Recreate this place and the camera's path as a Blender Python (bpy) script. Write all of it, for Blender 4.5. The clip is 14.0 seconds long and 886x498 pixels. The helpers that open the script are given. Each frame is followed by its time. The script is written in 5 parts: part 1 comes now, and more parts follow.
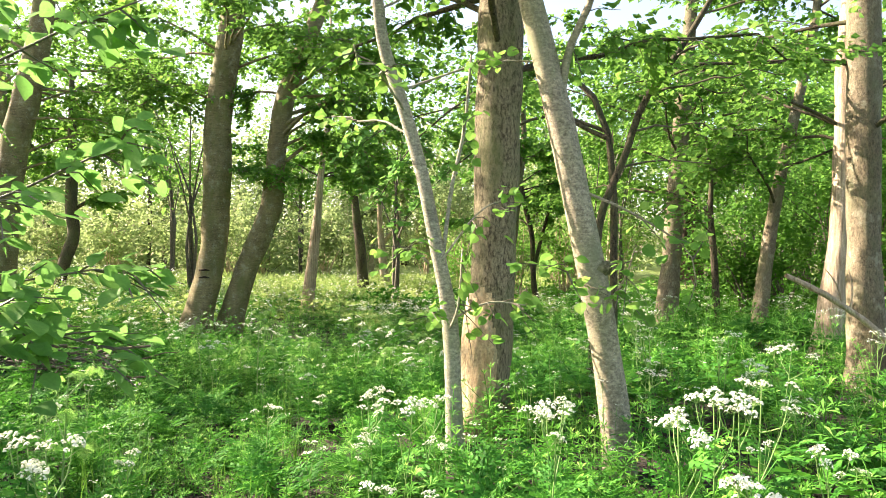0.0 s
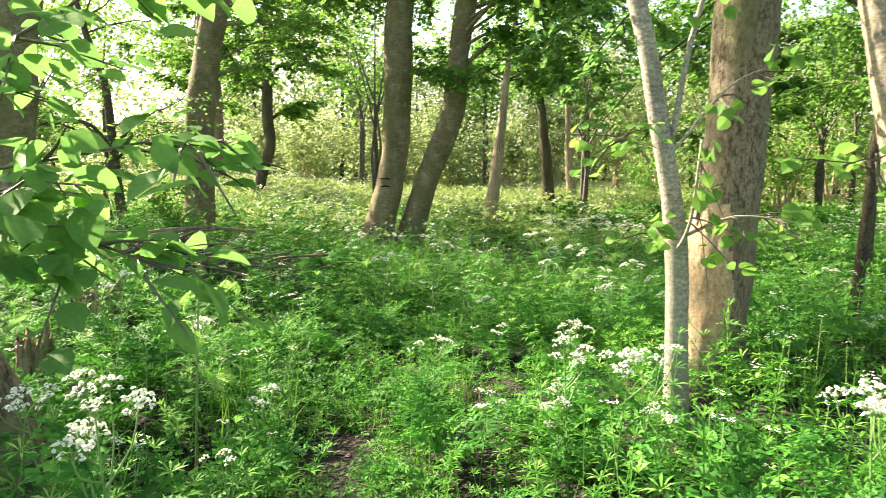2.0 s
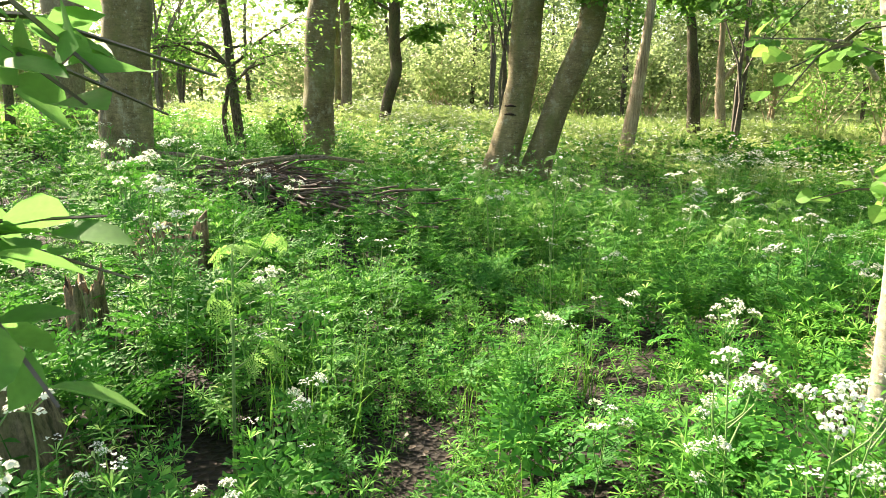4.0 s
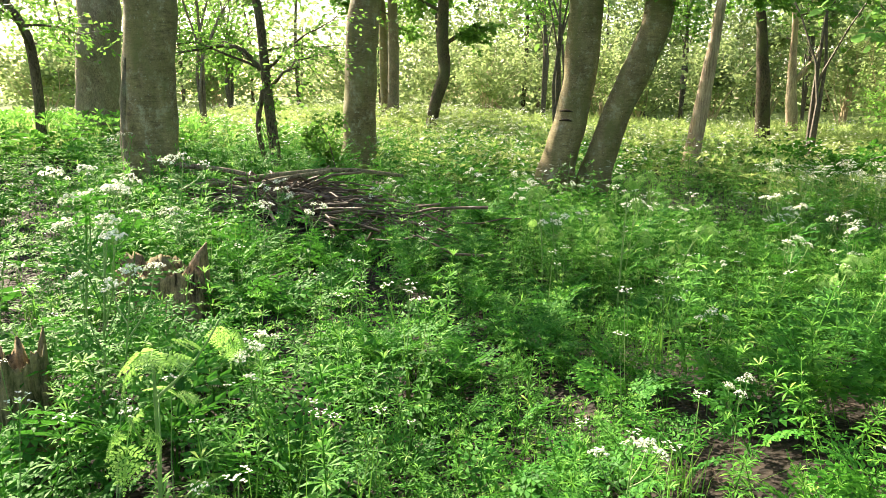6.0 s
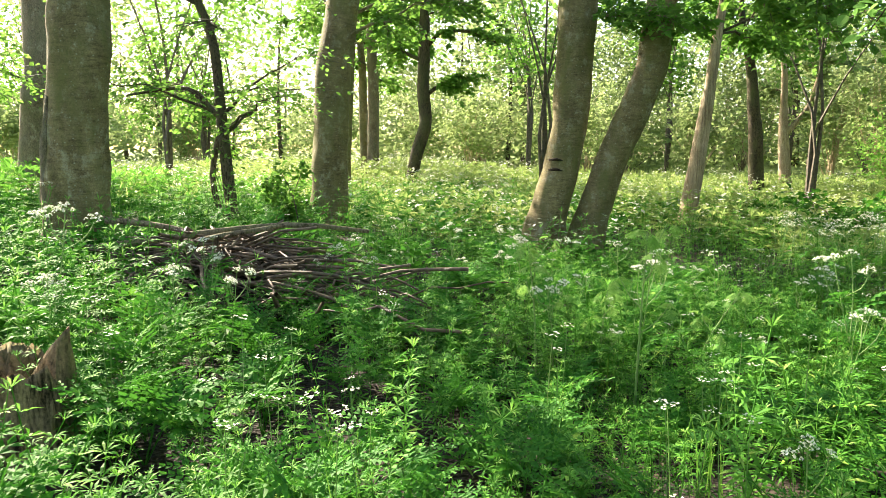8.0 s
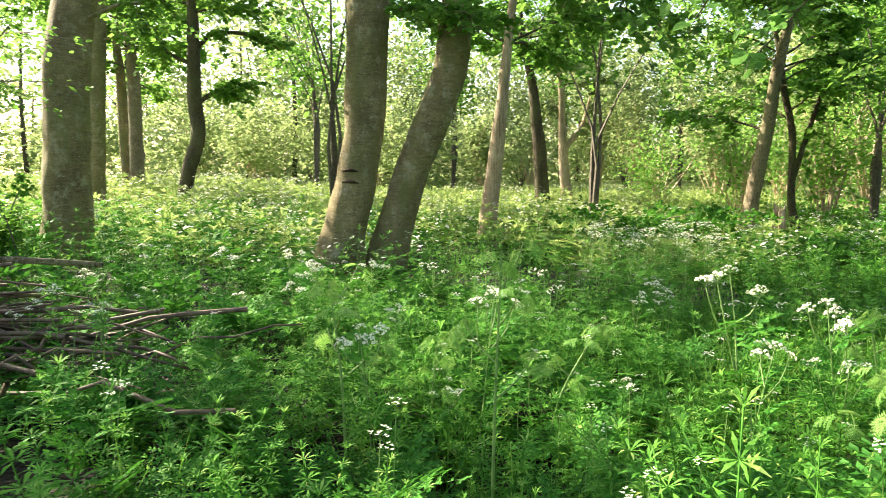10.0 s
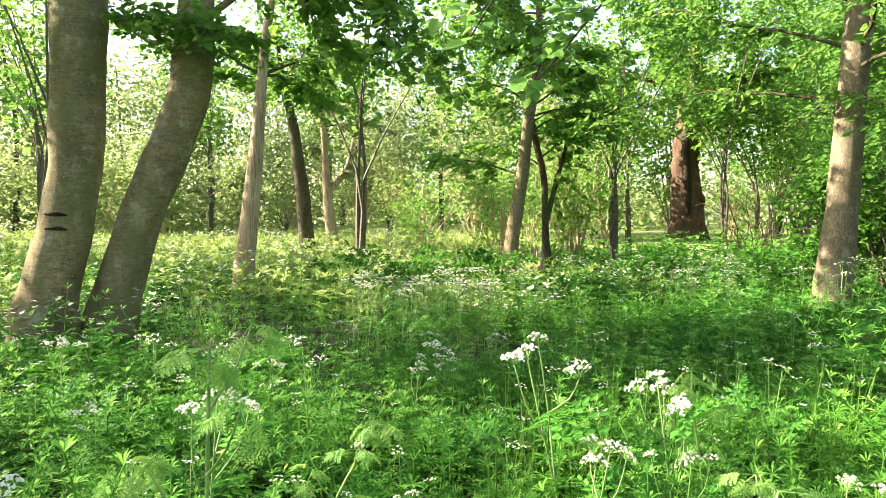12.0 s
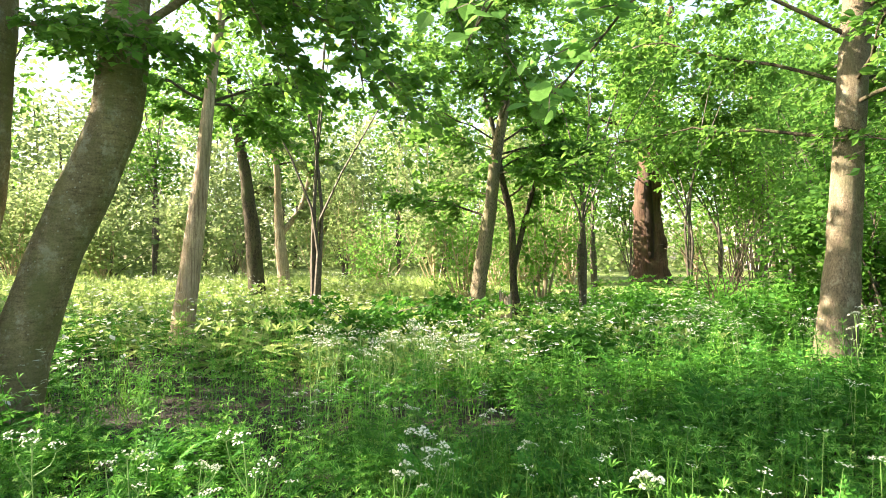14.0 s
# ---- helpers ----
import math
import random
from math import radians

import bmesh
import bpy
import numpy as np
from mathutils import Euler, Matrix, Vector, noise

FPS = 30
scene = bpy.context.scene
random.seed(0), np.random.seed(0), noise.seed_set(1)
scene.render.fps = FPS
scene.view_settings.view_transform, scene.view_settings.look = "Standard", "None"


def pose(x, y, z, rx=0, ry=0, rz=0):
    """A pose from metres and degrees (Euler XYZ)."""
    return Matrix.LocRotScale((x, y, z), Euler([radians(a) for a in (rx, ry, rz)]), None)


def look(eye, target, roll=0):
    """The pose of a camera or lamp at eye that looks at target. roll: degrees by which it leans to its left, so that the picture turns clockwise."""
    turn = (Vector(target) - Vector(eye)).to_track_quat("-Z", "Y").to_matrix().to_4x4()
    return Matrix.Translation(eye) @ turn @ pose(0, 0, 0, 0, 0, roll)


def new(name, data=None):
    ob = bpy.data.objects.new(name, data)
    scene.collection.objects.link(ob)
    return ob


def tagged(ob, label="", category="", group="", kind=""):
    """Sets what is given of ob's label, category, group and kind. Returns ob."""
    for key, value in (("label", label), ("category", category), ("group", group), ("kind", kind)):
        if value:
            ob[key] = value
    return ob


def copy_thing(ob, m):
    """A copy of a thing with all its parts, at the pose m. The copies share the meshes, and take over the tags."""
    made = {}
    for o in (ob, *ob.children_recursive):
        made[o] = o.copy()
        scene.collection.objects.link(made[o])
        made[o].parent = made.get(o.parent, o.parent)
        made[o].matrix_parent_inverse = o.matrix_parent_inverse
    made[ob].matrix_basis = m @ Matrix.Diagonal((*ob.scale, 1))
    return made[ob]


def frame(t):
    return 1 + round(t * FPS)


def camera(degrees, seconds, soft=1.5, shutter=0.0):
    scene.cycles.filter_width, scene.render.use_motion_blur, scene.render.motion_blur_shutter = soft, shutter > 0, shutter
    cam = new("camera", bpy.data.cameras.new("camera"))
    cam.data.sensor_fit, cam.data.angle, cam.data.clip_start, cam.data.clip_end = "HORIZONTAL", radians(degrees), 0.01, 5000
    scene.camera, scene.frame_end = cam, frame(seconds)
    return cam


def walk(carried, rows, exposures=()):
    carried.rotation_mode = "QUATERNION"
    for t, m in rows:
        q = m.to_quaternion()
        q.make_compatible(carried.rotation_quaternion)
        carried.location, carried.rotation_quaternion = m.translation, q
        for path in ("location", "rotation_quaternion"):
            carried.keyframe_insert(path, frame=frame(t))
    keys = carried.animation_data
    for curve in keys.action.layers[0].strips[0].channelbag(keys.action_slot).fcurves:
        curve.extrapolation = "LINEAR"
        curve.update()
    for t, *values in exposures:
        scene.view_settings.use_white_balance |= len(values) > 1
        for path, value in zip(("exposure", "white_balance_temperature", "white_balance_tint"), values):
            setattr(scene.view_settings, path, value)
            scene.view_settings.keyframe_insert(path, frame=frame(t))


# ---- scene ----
cam = camera(65.2, 14.0, soft=0.6, shutter=0.15)
PATH = [
    (0, (0.043, 0.105, 1.457), (0.048, 2.105, 1.475), -0.1),
    (0.5, (0.055, 0.418, 1.427), (0.092, 2.416, 1.342), -0.2),
    (1, (-0.01, 0.701, 1.375), (0.03, 2.692, 1.188), 0.1),
    (1.5, (-0.114, 1.025, 1.361), (-0.309, 3.006, 1.169), 0.1),
    (2, (-0.148, 1.267, 1.348), (-0.659, 3.187, 1.12), 0.4),
    (2.5, (-0.162, 1.499, 1.316), (-0.906, 3.319, 0.952), 0.9),
    (2.7, (-0.151, 1.601, 1.317), (-0.926, 3.401, 0.916), 0.9),
    (4.8, (-0.461, 2.563, 1.332), (-1.395, 4.278, 0.902), 0.7),
    (5, (-0.487, 2.666, 1.341), (-1.45, 4.366, 0.914), 0.7),
    (5.5, (-0.627, 2.899, 1.347), (-1.592, 4.598, 0.919), 0.6),
    (6, (-0.737, 3.096, 1.367), (-1.707, 4.792, 0.939), 0.5),
    (6.5, (-0.848, 3.407, 1.365), (-1.823, 5.105, 0.96), 0.4),
    (7, (-0.96, 3.704, 1.325), (-1.946, 5.419, 1.03), 0.5),
    (7.2, (-0.997, 3.786, 1.307), (-1.985, 5.5, 1.012), 0.5),
    (9.3, (-1.595, 5.024, 1.162), (-2.321, 6.875, 0.946), 0.5),
    (9.5, (-1.621, 5.13, 1.152), (-2.286, 7.003, 0.934), 0.5),
    (10, (-1.778, 5.491, 1.129), (-2.17, 7.44, 0.912), 0.1),
    (10.5, (-1.807, 5.725, 1.153), (-1.966, 7.706, 0.934), 0.0),
    (11, (-1.788, 6.094, 1.141), (-1.702, 8.086, 0.986), -0.2),
    (11.5, (-1.767, 6.347, 1.139), (-1.599, 8.335, 1.009), -0.1),
    (12, (-1.764, 6.568, 1.117), (-1.497, 8.548, 1.027), -0.1),
    (12.5, (-1.797, 6.864, 1.118), (-1.484, 8.838, 1.043), -0.0),
    (13, (-1.833, 7.088, 1.113), (-1.444, 9.049, 1.067), -0.0),
    (13.5, (-1.853, 7.362, 1.12), (-1.459, 9.322, 1.077), 0.1),
    (14, (-1.812, 7.705, 1.153), (-1.412, 9.664, 1.184), -0.0),
]
walk(cam, [(t, look(eye, target, roll)) for t, eye, target, roll in PATH], exposures=[(0, 2.2, 7450, 15), (2.0, 2.2, 7450, 14), (2.7, 2.28, 7450, 14), (5, 2.1, 7450, 11), (9.5, 2.13, 7450, 10), (11, 2.33, 7450, 12), (14, 2.45, 7450, 13)])

# ---- light ----
SUN = Vector((-0.80, 0.28, 0.53)).normalized()
world = bpy.data.worlds.new("sky")
scene.world = world
world.use_nodes = True
wn = world.node_tree.nodes
sky = wn.new("ShaderNodeTexSky")
sky.sky_type, sky.sun_disc = "NISHITA", False
sky.sun_elevation = math.asin(SUN.z)
sky.sun_rotation = math.atan2(SUN.x, SUN.y) % (2 * math.pi)
sky.air_density, sky.dust_density, sky.ozone_density = 1.0, 2.0, 0.6
world.node_tree.links.new(sky.outputs[0], wn["Background"].inputs[0])
wn["Background"].inputs[1].default_value = 0.105
sun_lamp = bpy.data.lights.new("sun", "SUN")
sun_lamp.energy, sun_lamp.angle, sun_lamp.color = 5.0, radians(0.6), (1.0, 0.93, 0.80)
sun_ob = new("sun", sun_lamp)
sun_ob.matrix_world = look(SUN * 60, (0, 0, 0))


# ---- materials ----
def material(name):
    m = bpy.data.materials.new(name)
    m.use_nodes = True
    nt = m.node_tree
    return m, nt, nt.nodes["Principled BSDF"], nt.nodes["Material Output"]


def node(nt, kind, **values):
    n = nt.nodes.new(kind)
    for key, value in values.items():
        n.inputs[key].default_value = value
    return n


def ramp(nt, source, stops):
    r = nt.nodes.new("ShaderNodeValToRGB")
    e = r.color_ramp.elements
    while len(e) < len(stops):
        e.new(0.5)
    for k, (at, col) in zip(e, stops):
        k.position, k.color = at, (*col, 1)
    nt.links.new(source, r.inputs[0])
    return r.outputs[0]


def mix(nt, a, b, factor, mode="MIX"):
    m = nt.nodes.new("ShaderNodeMix")
    m.data_type, m.blend_type = "RGBA", mode
    for socket, v in ((m.inputs[0], factor), (m.inputs[6], a), (m.inputs[7], b)):
        if isinstance(v, bpy.types.NodeSocket):
            nt.links.new(v, socket)
        else:
            socket.default_value = v if isinstance(v, float) else (*v, 1)
    return m.outputs[2]


def leaf_material(name, stops, through_colour, share=0.40, rough=0.6, patch=2.0, clumps=9.0):
    """Leaf green that varies plant by plant, a little leaf by leaf, and in patches; part of the light goes through the blade."""
    m, nt, bsdf, out = material(name)
    geo = nt.nodes.new("ShaderNodeNewGeometry")
    clump = node(nt, "ShaderNodeTexNoise", Scale=clumps, Detail=1.0)
    nt.links.new(geo.outputs["Position"], clump.inputs["Vector"])
    own = node(nt, "ShaderNodeMapRange")
    own.inputs["From Min"].default_value, own.inputs["From Max"].default_value = 0.28, 0.72
    nt.links.new(clump.outputs[0], own.inputs["Value"])
    blend = node(nt, "ShaderNodeMix", Factor=0.42)
    nt.links.new(own.outputs[0], blend.inputs[2])
    nt.links.new(geo.outputs["Random Per Island"], blend.inputs[3])
    tone = ramp(nt, blend.outputs[0], stops)
    n = node(nt, "ShaderNodeTexNoise", Scale=patch, Detail=2.0)
    nt.links.new(geo.outputs["Position"], n.inputs["Vector"])
    shade = ramp(nt, n.outputs[0], [(0.3, (0.76, 0.80, 0.80)), (0.7, (1.2, 1.15, 1.0))])
    col = mix(nt, tone, shade, 1.0, "MULTIPLY")
    fine = node(nt, "ShaderNodeTexNoise", Scale=90.0, Detail=2.0)
    nt.links.new(geo.outputs["Position"], fine.inputs["Vector"])
    col = mix(nt, col, ramp(nt, fine.outputs[0], [(0.35, (0.86, 0.88, 0.86)), (0.65, (1.1, 1.08, 1.05))]), 1.0, "MULTIPLY")
    nt.links.new(col, bsdf.inputs["Base Color"])
    bsdf.inputs["Roughness"].default_value = rough
    bsdf.inputs["Specular IOR Level"].default_value = 0.12
    tl = nt.nodes.new("ShaderNodeBsdfTranslucent")
    nt.links.new(mix(nt, col, through_colour, 0.5), tl.inputs[0])
    ms = node(nt, "ShaderNodeMixShader", Fac=share)
    nt.links.new(bsdf.outputs[0], ms.inputs[1])
    nt.links.new(tl.outputs[0], ms.inputs[2])
    nt.links.new(ms.outputs[0], out.inputs[0])
    return m


# the last, yellowish stop puts sun highlights into the leaf colour
CLEAVER = leaf_material("cleaver_green", [(0.1, (0.030, 0.13, 0.022)), (0.5, (0.072, 0.25, 0.036)), (0.8, (0.13, 0.34, 0.05)), (0.95, (0.34, 0.48, 0.12))], (0.15, 0.44, 0.05), 0.27, 0.6)
TIP = leaf_material("cleaver_tip_green", [(0.1, (0.085, 0.29, 0.05)), (0.6, (0.16, 0.42, 0.08)), (0.95, (0.45, 0.60, 0.22))], (0.24, 0.52, 0.08), 0.35, 0.6)
PARSLEY = leaf_material("parsley_green", [(0.1, (0.018, 0.095, 0.018)), (0.5, (0.048, 0.21, 0.032)), (0.8, (0.09, 0.30, 0.045)), (0.95, (0.26, 0.47, 0.09))], (0.12, 0.40, 0.05), 0.24, 0.6, clumps=6.0)
NETTLE = leaf_material("nettle_green", [(0.0, (0.03, 0.12, 0.022)), (0.7, (0.055, 0.19, 0.03)), (1.0, (0.10, 0.26, 0.045))], (0.10, 0.32, 0.03))
GRASS = leaf_material("grass_green", [(0.0, (0.05, 0.16, 0.03)), (0.6, (0.085, 0.22, 0.035)), (1.0, (0.16, 0.28, 0.06))], (0.15, 0.34, 0.05))
YOUNG = leaf_material("pale_young_green", [(0.1, (0.14, 0.34, 0.08)), (0.5, (0.22, 0.44, 0.12)), (0.95, (0.40, 0.56, 0.23))], (0.34, 0.58, 0.14), 0.42)
# herb green made much paler: the glade's sunlight is put into the colour
SUNLIT_MEADOW = leaf_material("sunlit_meadow_green", [(0.1, (0.20, 0.32, 0.09)), (0.5, (0.33, 0.45, 0.16)), (0.95, (0.55, 0.60, 0.32))], (0.42, 0.54, 0.17), clumps=2.0)
BEECH = leaf_material("young_leaf_green", [(0.1, (0.05, 0.155, 0.03)), (0.6, (0.10, 0.25, 0.05)), (0.95, (0.22, 0.36, 0.085))], (0.25, 0.47, 0.09), 0.55, patch=0.8, clumps=1.6)
ELM = leaf_material("dark_leaf_green", [(0.1, (0.04, 0.14, 0.03)), (0.6, (0.08, 0.22, 0.045)), (0.95, (0.15, 0.30, 0.07))], (0.22, 0.44, 0.08), 0.55, patch=0.8, clumps=1.6)
ALDER = leaf_material("alder_leaf_green", [(0.1, (0.09, 0.24, 0.05)), (0.6, (0.16, 0.34, 0.075)), (0.95, (0.32, 0.46, 0.12))], (0.28, 0.52, 0.11), 0.5)
HAZEL = leaf_material("hazel_leaf_green", [(0.1, (0.09, 0.24, 0.06)), (0.6, (0.15, 0.33, 0.085)), (0.95, (0.24, 0.41, 0.13))], (0.24, 0.50, 0.13), 0.5, clumps=5.0)
# far leaves lightened and bluer, with distance haze and glare put into the colour
HAZY_HEDGE = leaf_material("hazy_hedge_green", [(0.1, (0.10, 0.17, 0.06)), (0.5, (0.22, 0.31, 0.125)), (0.95, (0.46, 0.50, 0.27))], (0.38, 0.48, 0.21), 0.5, patch=0.25, clumps=0.7)


def stem_material(name, a, b):
    m, nt, bsdf, out = material(name)
    tc = nt.nodes.new("ShaderNodeNewGeometry")
    n = node(nt, "ShaderNodeTexNoise", Scale=14.0, Detail=4.0)
    nt.links.new(tc.outputs["Position"], n.inputs["Vector"])
    nt.links.new(ramp(nt, n.outputs[0], [(0.3, a), (0.7, b)]), bsdf.inputs["Base Color"])
    bsdf.inputs["Roughness"].default_value = 0.6
    return m


STEM = stem_material("herb_stem_green", (0.10, 0.21, 0.05), (0.20, 0.32, 0.09))
TWIG = stem_material("brown_twig_bark", (0.05, 0.04, 0.028), (0.14, 0.11, 0.08))
DEADWOOD = stem_material("dead_stick_brown", (0.035, 0.022, 0.014), (0.19, 0.13, 0.085))
DRYSTEM = stem_material("dry_straw", (0.30, 0.22, 0.13), (0.50, 0.40, 0.26))


def petal_material():
    m, nt, bsdf, out = material("white_petals")
    geo = nt.nodes.new("ShaderNodeNewGeometry")
    nt.links.new(ramp(nt, geo.outputs["Random Per Island"], [(0.0, (0.62, 0.66, 0.45)), (0.3, (0.80, 0.80, 0.70)), (1.0, (0.86, 0.86, 0.82))]), bsdf.inputs["Base Color"])
    bsdf.inputs["Roughness"].default_value = 0.7
    tl = node(nt, "ShaderNodeBsdfTranslucent", Color=(0.8, 0.8, 0.68, 1))
    ms = node(nt, "ShaderNodeMixShader", Fac=0.35)
    nt.links.new(bsdf.outputs[0], ms.inputs[1])
    nt.links.new(tl.outputs[0], ms.inputs[2])
    nt.links.new(ms.outputs[0], out.inputs[0])
    return m


PETAL = petal_material()


def bark(name, dark, light, moss, style):
    """Bark: fine grain, broad stains and moss, and cracks (ridges, bands, lenticels or fibres)."""
    m, nt, bsdf, out = material(name)
    geo = nt.nodes.new("ShaderNodeNewGeometry")

    def mapped(scale):
        v = node(nt, "ShaderNodeVectorMath")
        v.operation = "MULTIPLY"
        v.inputs[1].default_value = scale
        nt.links.new(geo.outputs["Position"], v.inputs[0])
        return v.outputs[0]

    def noised(scale, detail, rough=0.6, amount=1.0):
        n = node(nt, "ShaderNodeTexNoise", Scale=amount, Detail=detail, Roughness=rough)
        nt.links.new(mapped(scale), n.inputs["Vector"])
        return n.outputs[0]

    broad = noised((2.6, 2.6, 1.5), 5.0, 0.7)
    col = ramp(nt, broad, [(0.3, dark), (0.72, light)])
    grain = noised((60, 60, 60), 5.0, 0.7)
    col = mix(nt, col, ramp(nt, grain, [(0.3, (0.58, 0.57, 0.56)), (0.7, (1.38, 1.35, 1.3))]), 1.0, "MULTIPLY")
    if style == "ridges":
        feat = noised((46, 46, 17), 6.0, 0.75)
        stops, depth = [(0.40, (0.28, 0.26, 0.24)), (0.52, (0.95, 0.95, 0.93)), (0.7, (1.3, 1.26, 1.2))], 0.9
    elif style == "furrows":
        feat = noised((20, 20, 4.0), 6.0, 0.75)
        stops, depth = [(0.40, (0.10, 0.085, 0.07)), (0.50, (0.80, 0.78, 0.74)), (0.66, (1.5, 1.42, 1.3))], 1.0
    elif style == "plates":
        feat = noised((52, 52, 22), 6.0, 0.78)
        stops, depth = [(0.36, (0.42, 0.40, 0.38)), (0.50, (0.95, 0.95, 0.93)), (0.68, (1.4, 1.37, 1.3))], 0.8
    elif style == "bands":
        feat = noised((7.0, 7.0, 34), 6.0, 0.78)
        stops, depth = [(0.34, (0.52, 0.50, 0.47)), (0.47, (0.98, 0.97, 0.95)), (0.68, (1.38, 1.36, 1.25))], 0.45
    elif style == "lenticels":
        feat = noised((26, 26, 52), 6.0, 0.78)
        stops, depth = [(0.34, (0.50, 0.47, 0.43)), (0.48, (0.95, 0.94, 0.92)), (0.64, (1.55, 1.52, 1.45))], 0.35
    else:
        feat = noised((34, 34, 2.0), 5.0, 0.7)
        stops, depth = [(0.35, (0.45, 0.40, 0.36)), (0.55, (1.0, 1.0, 1.0)), (0.8, (1.25, 1.2, 1.15))], 0.8
    col = mix(nt, col, ramp(nt, feat, stops), 1.0, "MULTIPLY")
    if style in ("bands", "lenticels"):
        dots = node(nt, "ShaderNodeTexVoronoi", Scale=16.0 if style == "bands" else 30.0)
        nt.links.new(geo.outputs["Position"], dots.inputs["Vector"])
        col = mix(nt, (0.42, 0.42, 0.34) if style == "bands" else (0.60, 0.57, 0.50), col, ramp(nt, dots.outputs["Distance"], [(0.10, (0.4, 0.4, 0.4)), (0.16, (1, 1, 1))]))
    if style in ("bands", "plates"):
        # pale blotches: lichen, and on smooth bark also sun dapples put into the colour
        lichen = noised((5, 5, 4.5), 6.0, 0.8)
        col = mix(nt, col, (0.40, 0.38, 0.29), ramp(nt, lichen, [(0.53, (0, 0, 0)), (0.64, (0.6, 0.6, 0.6))]))
    mossy = noised((3.2, 3.2, 1.3), 5.0, 0.7)
    col = mix(nt, col, moss, ramp(nt, mossy, [(0.45, (0, 0, 0)), (0.68, (0.8, 0.8, 0.8))]))
    nt.links.new(col, bsdf.inputs["Base Color"])
    bsdf.inputs["Roughness"].default_value = 0.82
    bsdf.inputs["Specular IOR Level"].default_value = 0.25
    bump = node(nt, "ShaderNodeBump", Strength=depth, Distance=0.02)
    nt.links.new(feat, bump.inputs["Height"])
    bump2 = node(nt, "ShaderNodeBump", Strength=0.3, Distance=0.006)
    nt.links.new(grain, bump2.inputs["Height"])
    nt.links.new(bump.outputs[0], bump2.inputs["Normal"])
    nt.links.new(bump2.outputs[0], bsdf.inputs["Normal"])
    return m


BARK_SMOOTH = bark("smooth_grey_bark", (0.105, 0.083, 0.045), (0.27, 0.222, 0.13), (0.135, 0.14, 0.05), "bands")
BARK_OAK = bark("ridged_brown_bark", (0.17, 0.14, 0.095), (0.33, 0.275, 0.20), (0.17, 0.175, 0.08), "ridges")
BARK_ALDER = bark("speckled_alder_bark", (0.20, 0.165, 0.13), (0.37, 0.32, 0.26), (0.22, 0.22, 0.13), "lenticels")
BARK_GREY = bark("pale_grey_alder_bark", (0.20, 0.185, 0.16), (0.42, 0.39, 0.34), (0.26, 0.27, 0.17), "lenticels")
BARK_FURROWED = bark("furrowed_willow_bark", (0.15, 0.115, 0.075), (0.33, 0.26, 0.18), (0.16, 0.16, 0.06), "furrows")
BARK_DARK = bark("dark_rough_bark", (0.05, 0.04, 0.028), (0.15, 0.12, 0.085), (0.09, 0.10, 0.045), "ridges")
BARK_PALE = bark("peeled_pale_bark", (0.34, 0.25, 0.18), (0.64, 0.52, 0.41), (0.30, 0.25, 0.18), "fibres")
BARK_TAN = bark("tan_lit_bark", (0.135, 0.108, 0.078), (0.28, 0.228, 0.168), (0.15, 0.15, 0.085), "plates")
BARE_WOOD = bark("bare_torn_wood", (0.40, 0.29, 0.18), (0.66, 0.53, 0.38), (0.34, 0.22, 0.12), "plates")
RED_WOOD = bark("red_brown_rotten_wood", (0.055, 0.030, 0.022), (0.17, 0.098, 0.07), (0.12, 0.09, 0.055), "fibres")
# near-black wood: the willow cavity's shade as colour, and the beech scars
HOLLOW = bark("cavity_shade_and_scar_wood", (0.018, 0.011, 0.008), (0.05, 0.03, 0.02), (0.03, 0.02, 0.012), "fibres")
STUMP_WOOD = bark("decayed_stump_wood", (0.13, 0.085, 0.055), (0.50, 0.38, 0.26), (0.14, 0.15, 0.06), "furrows")


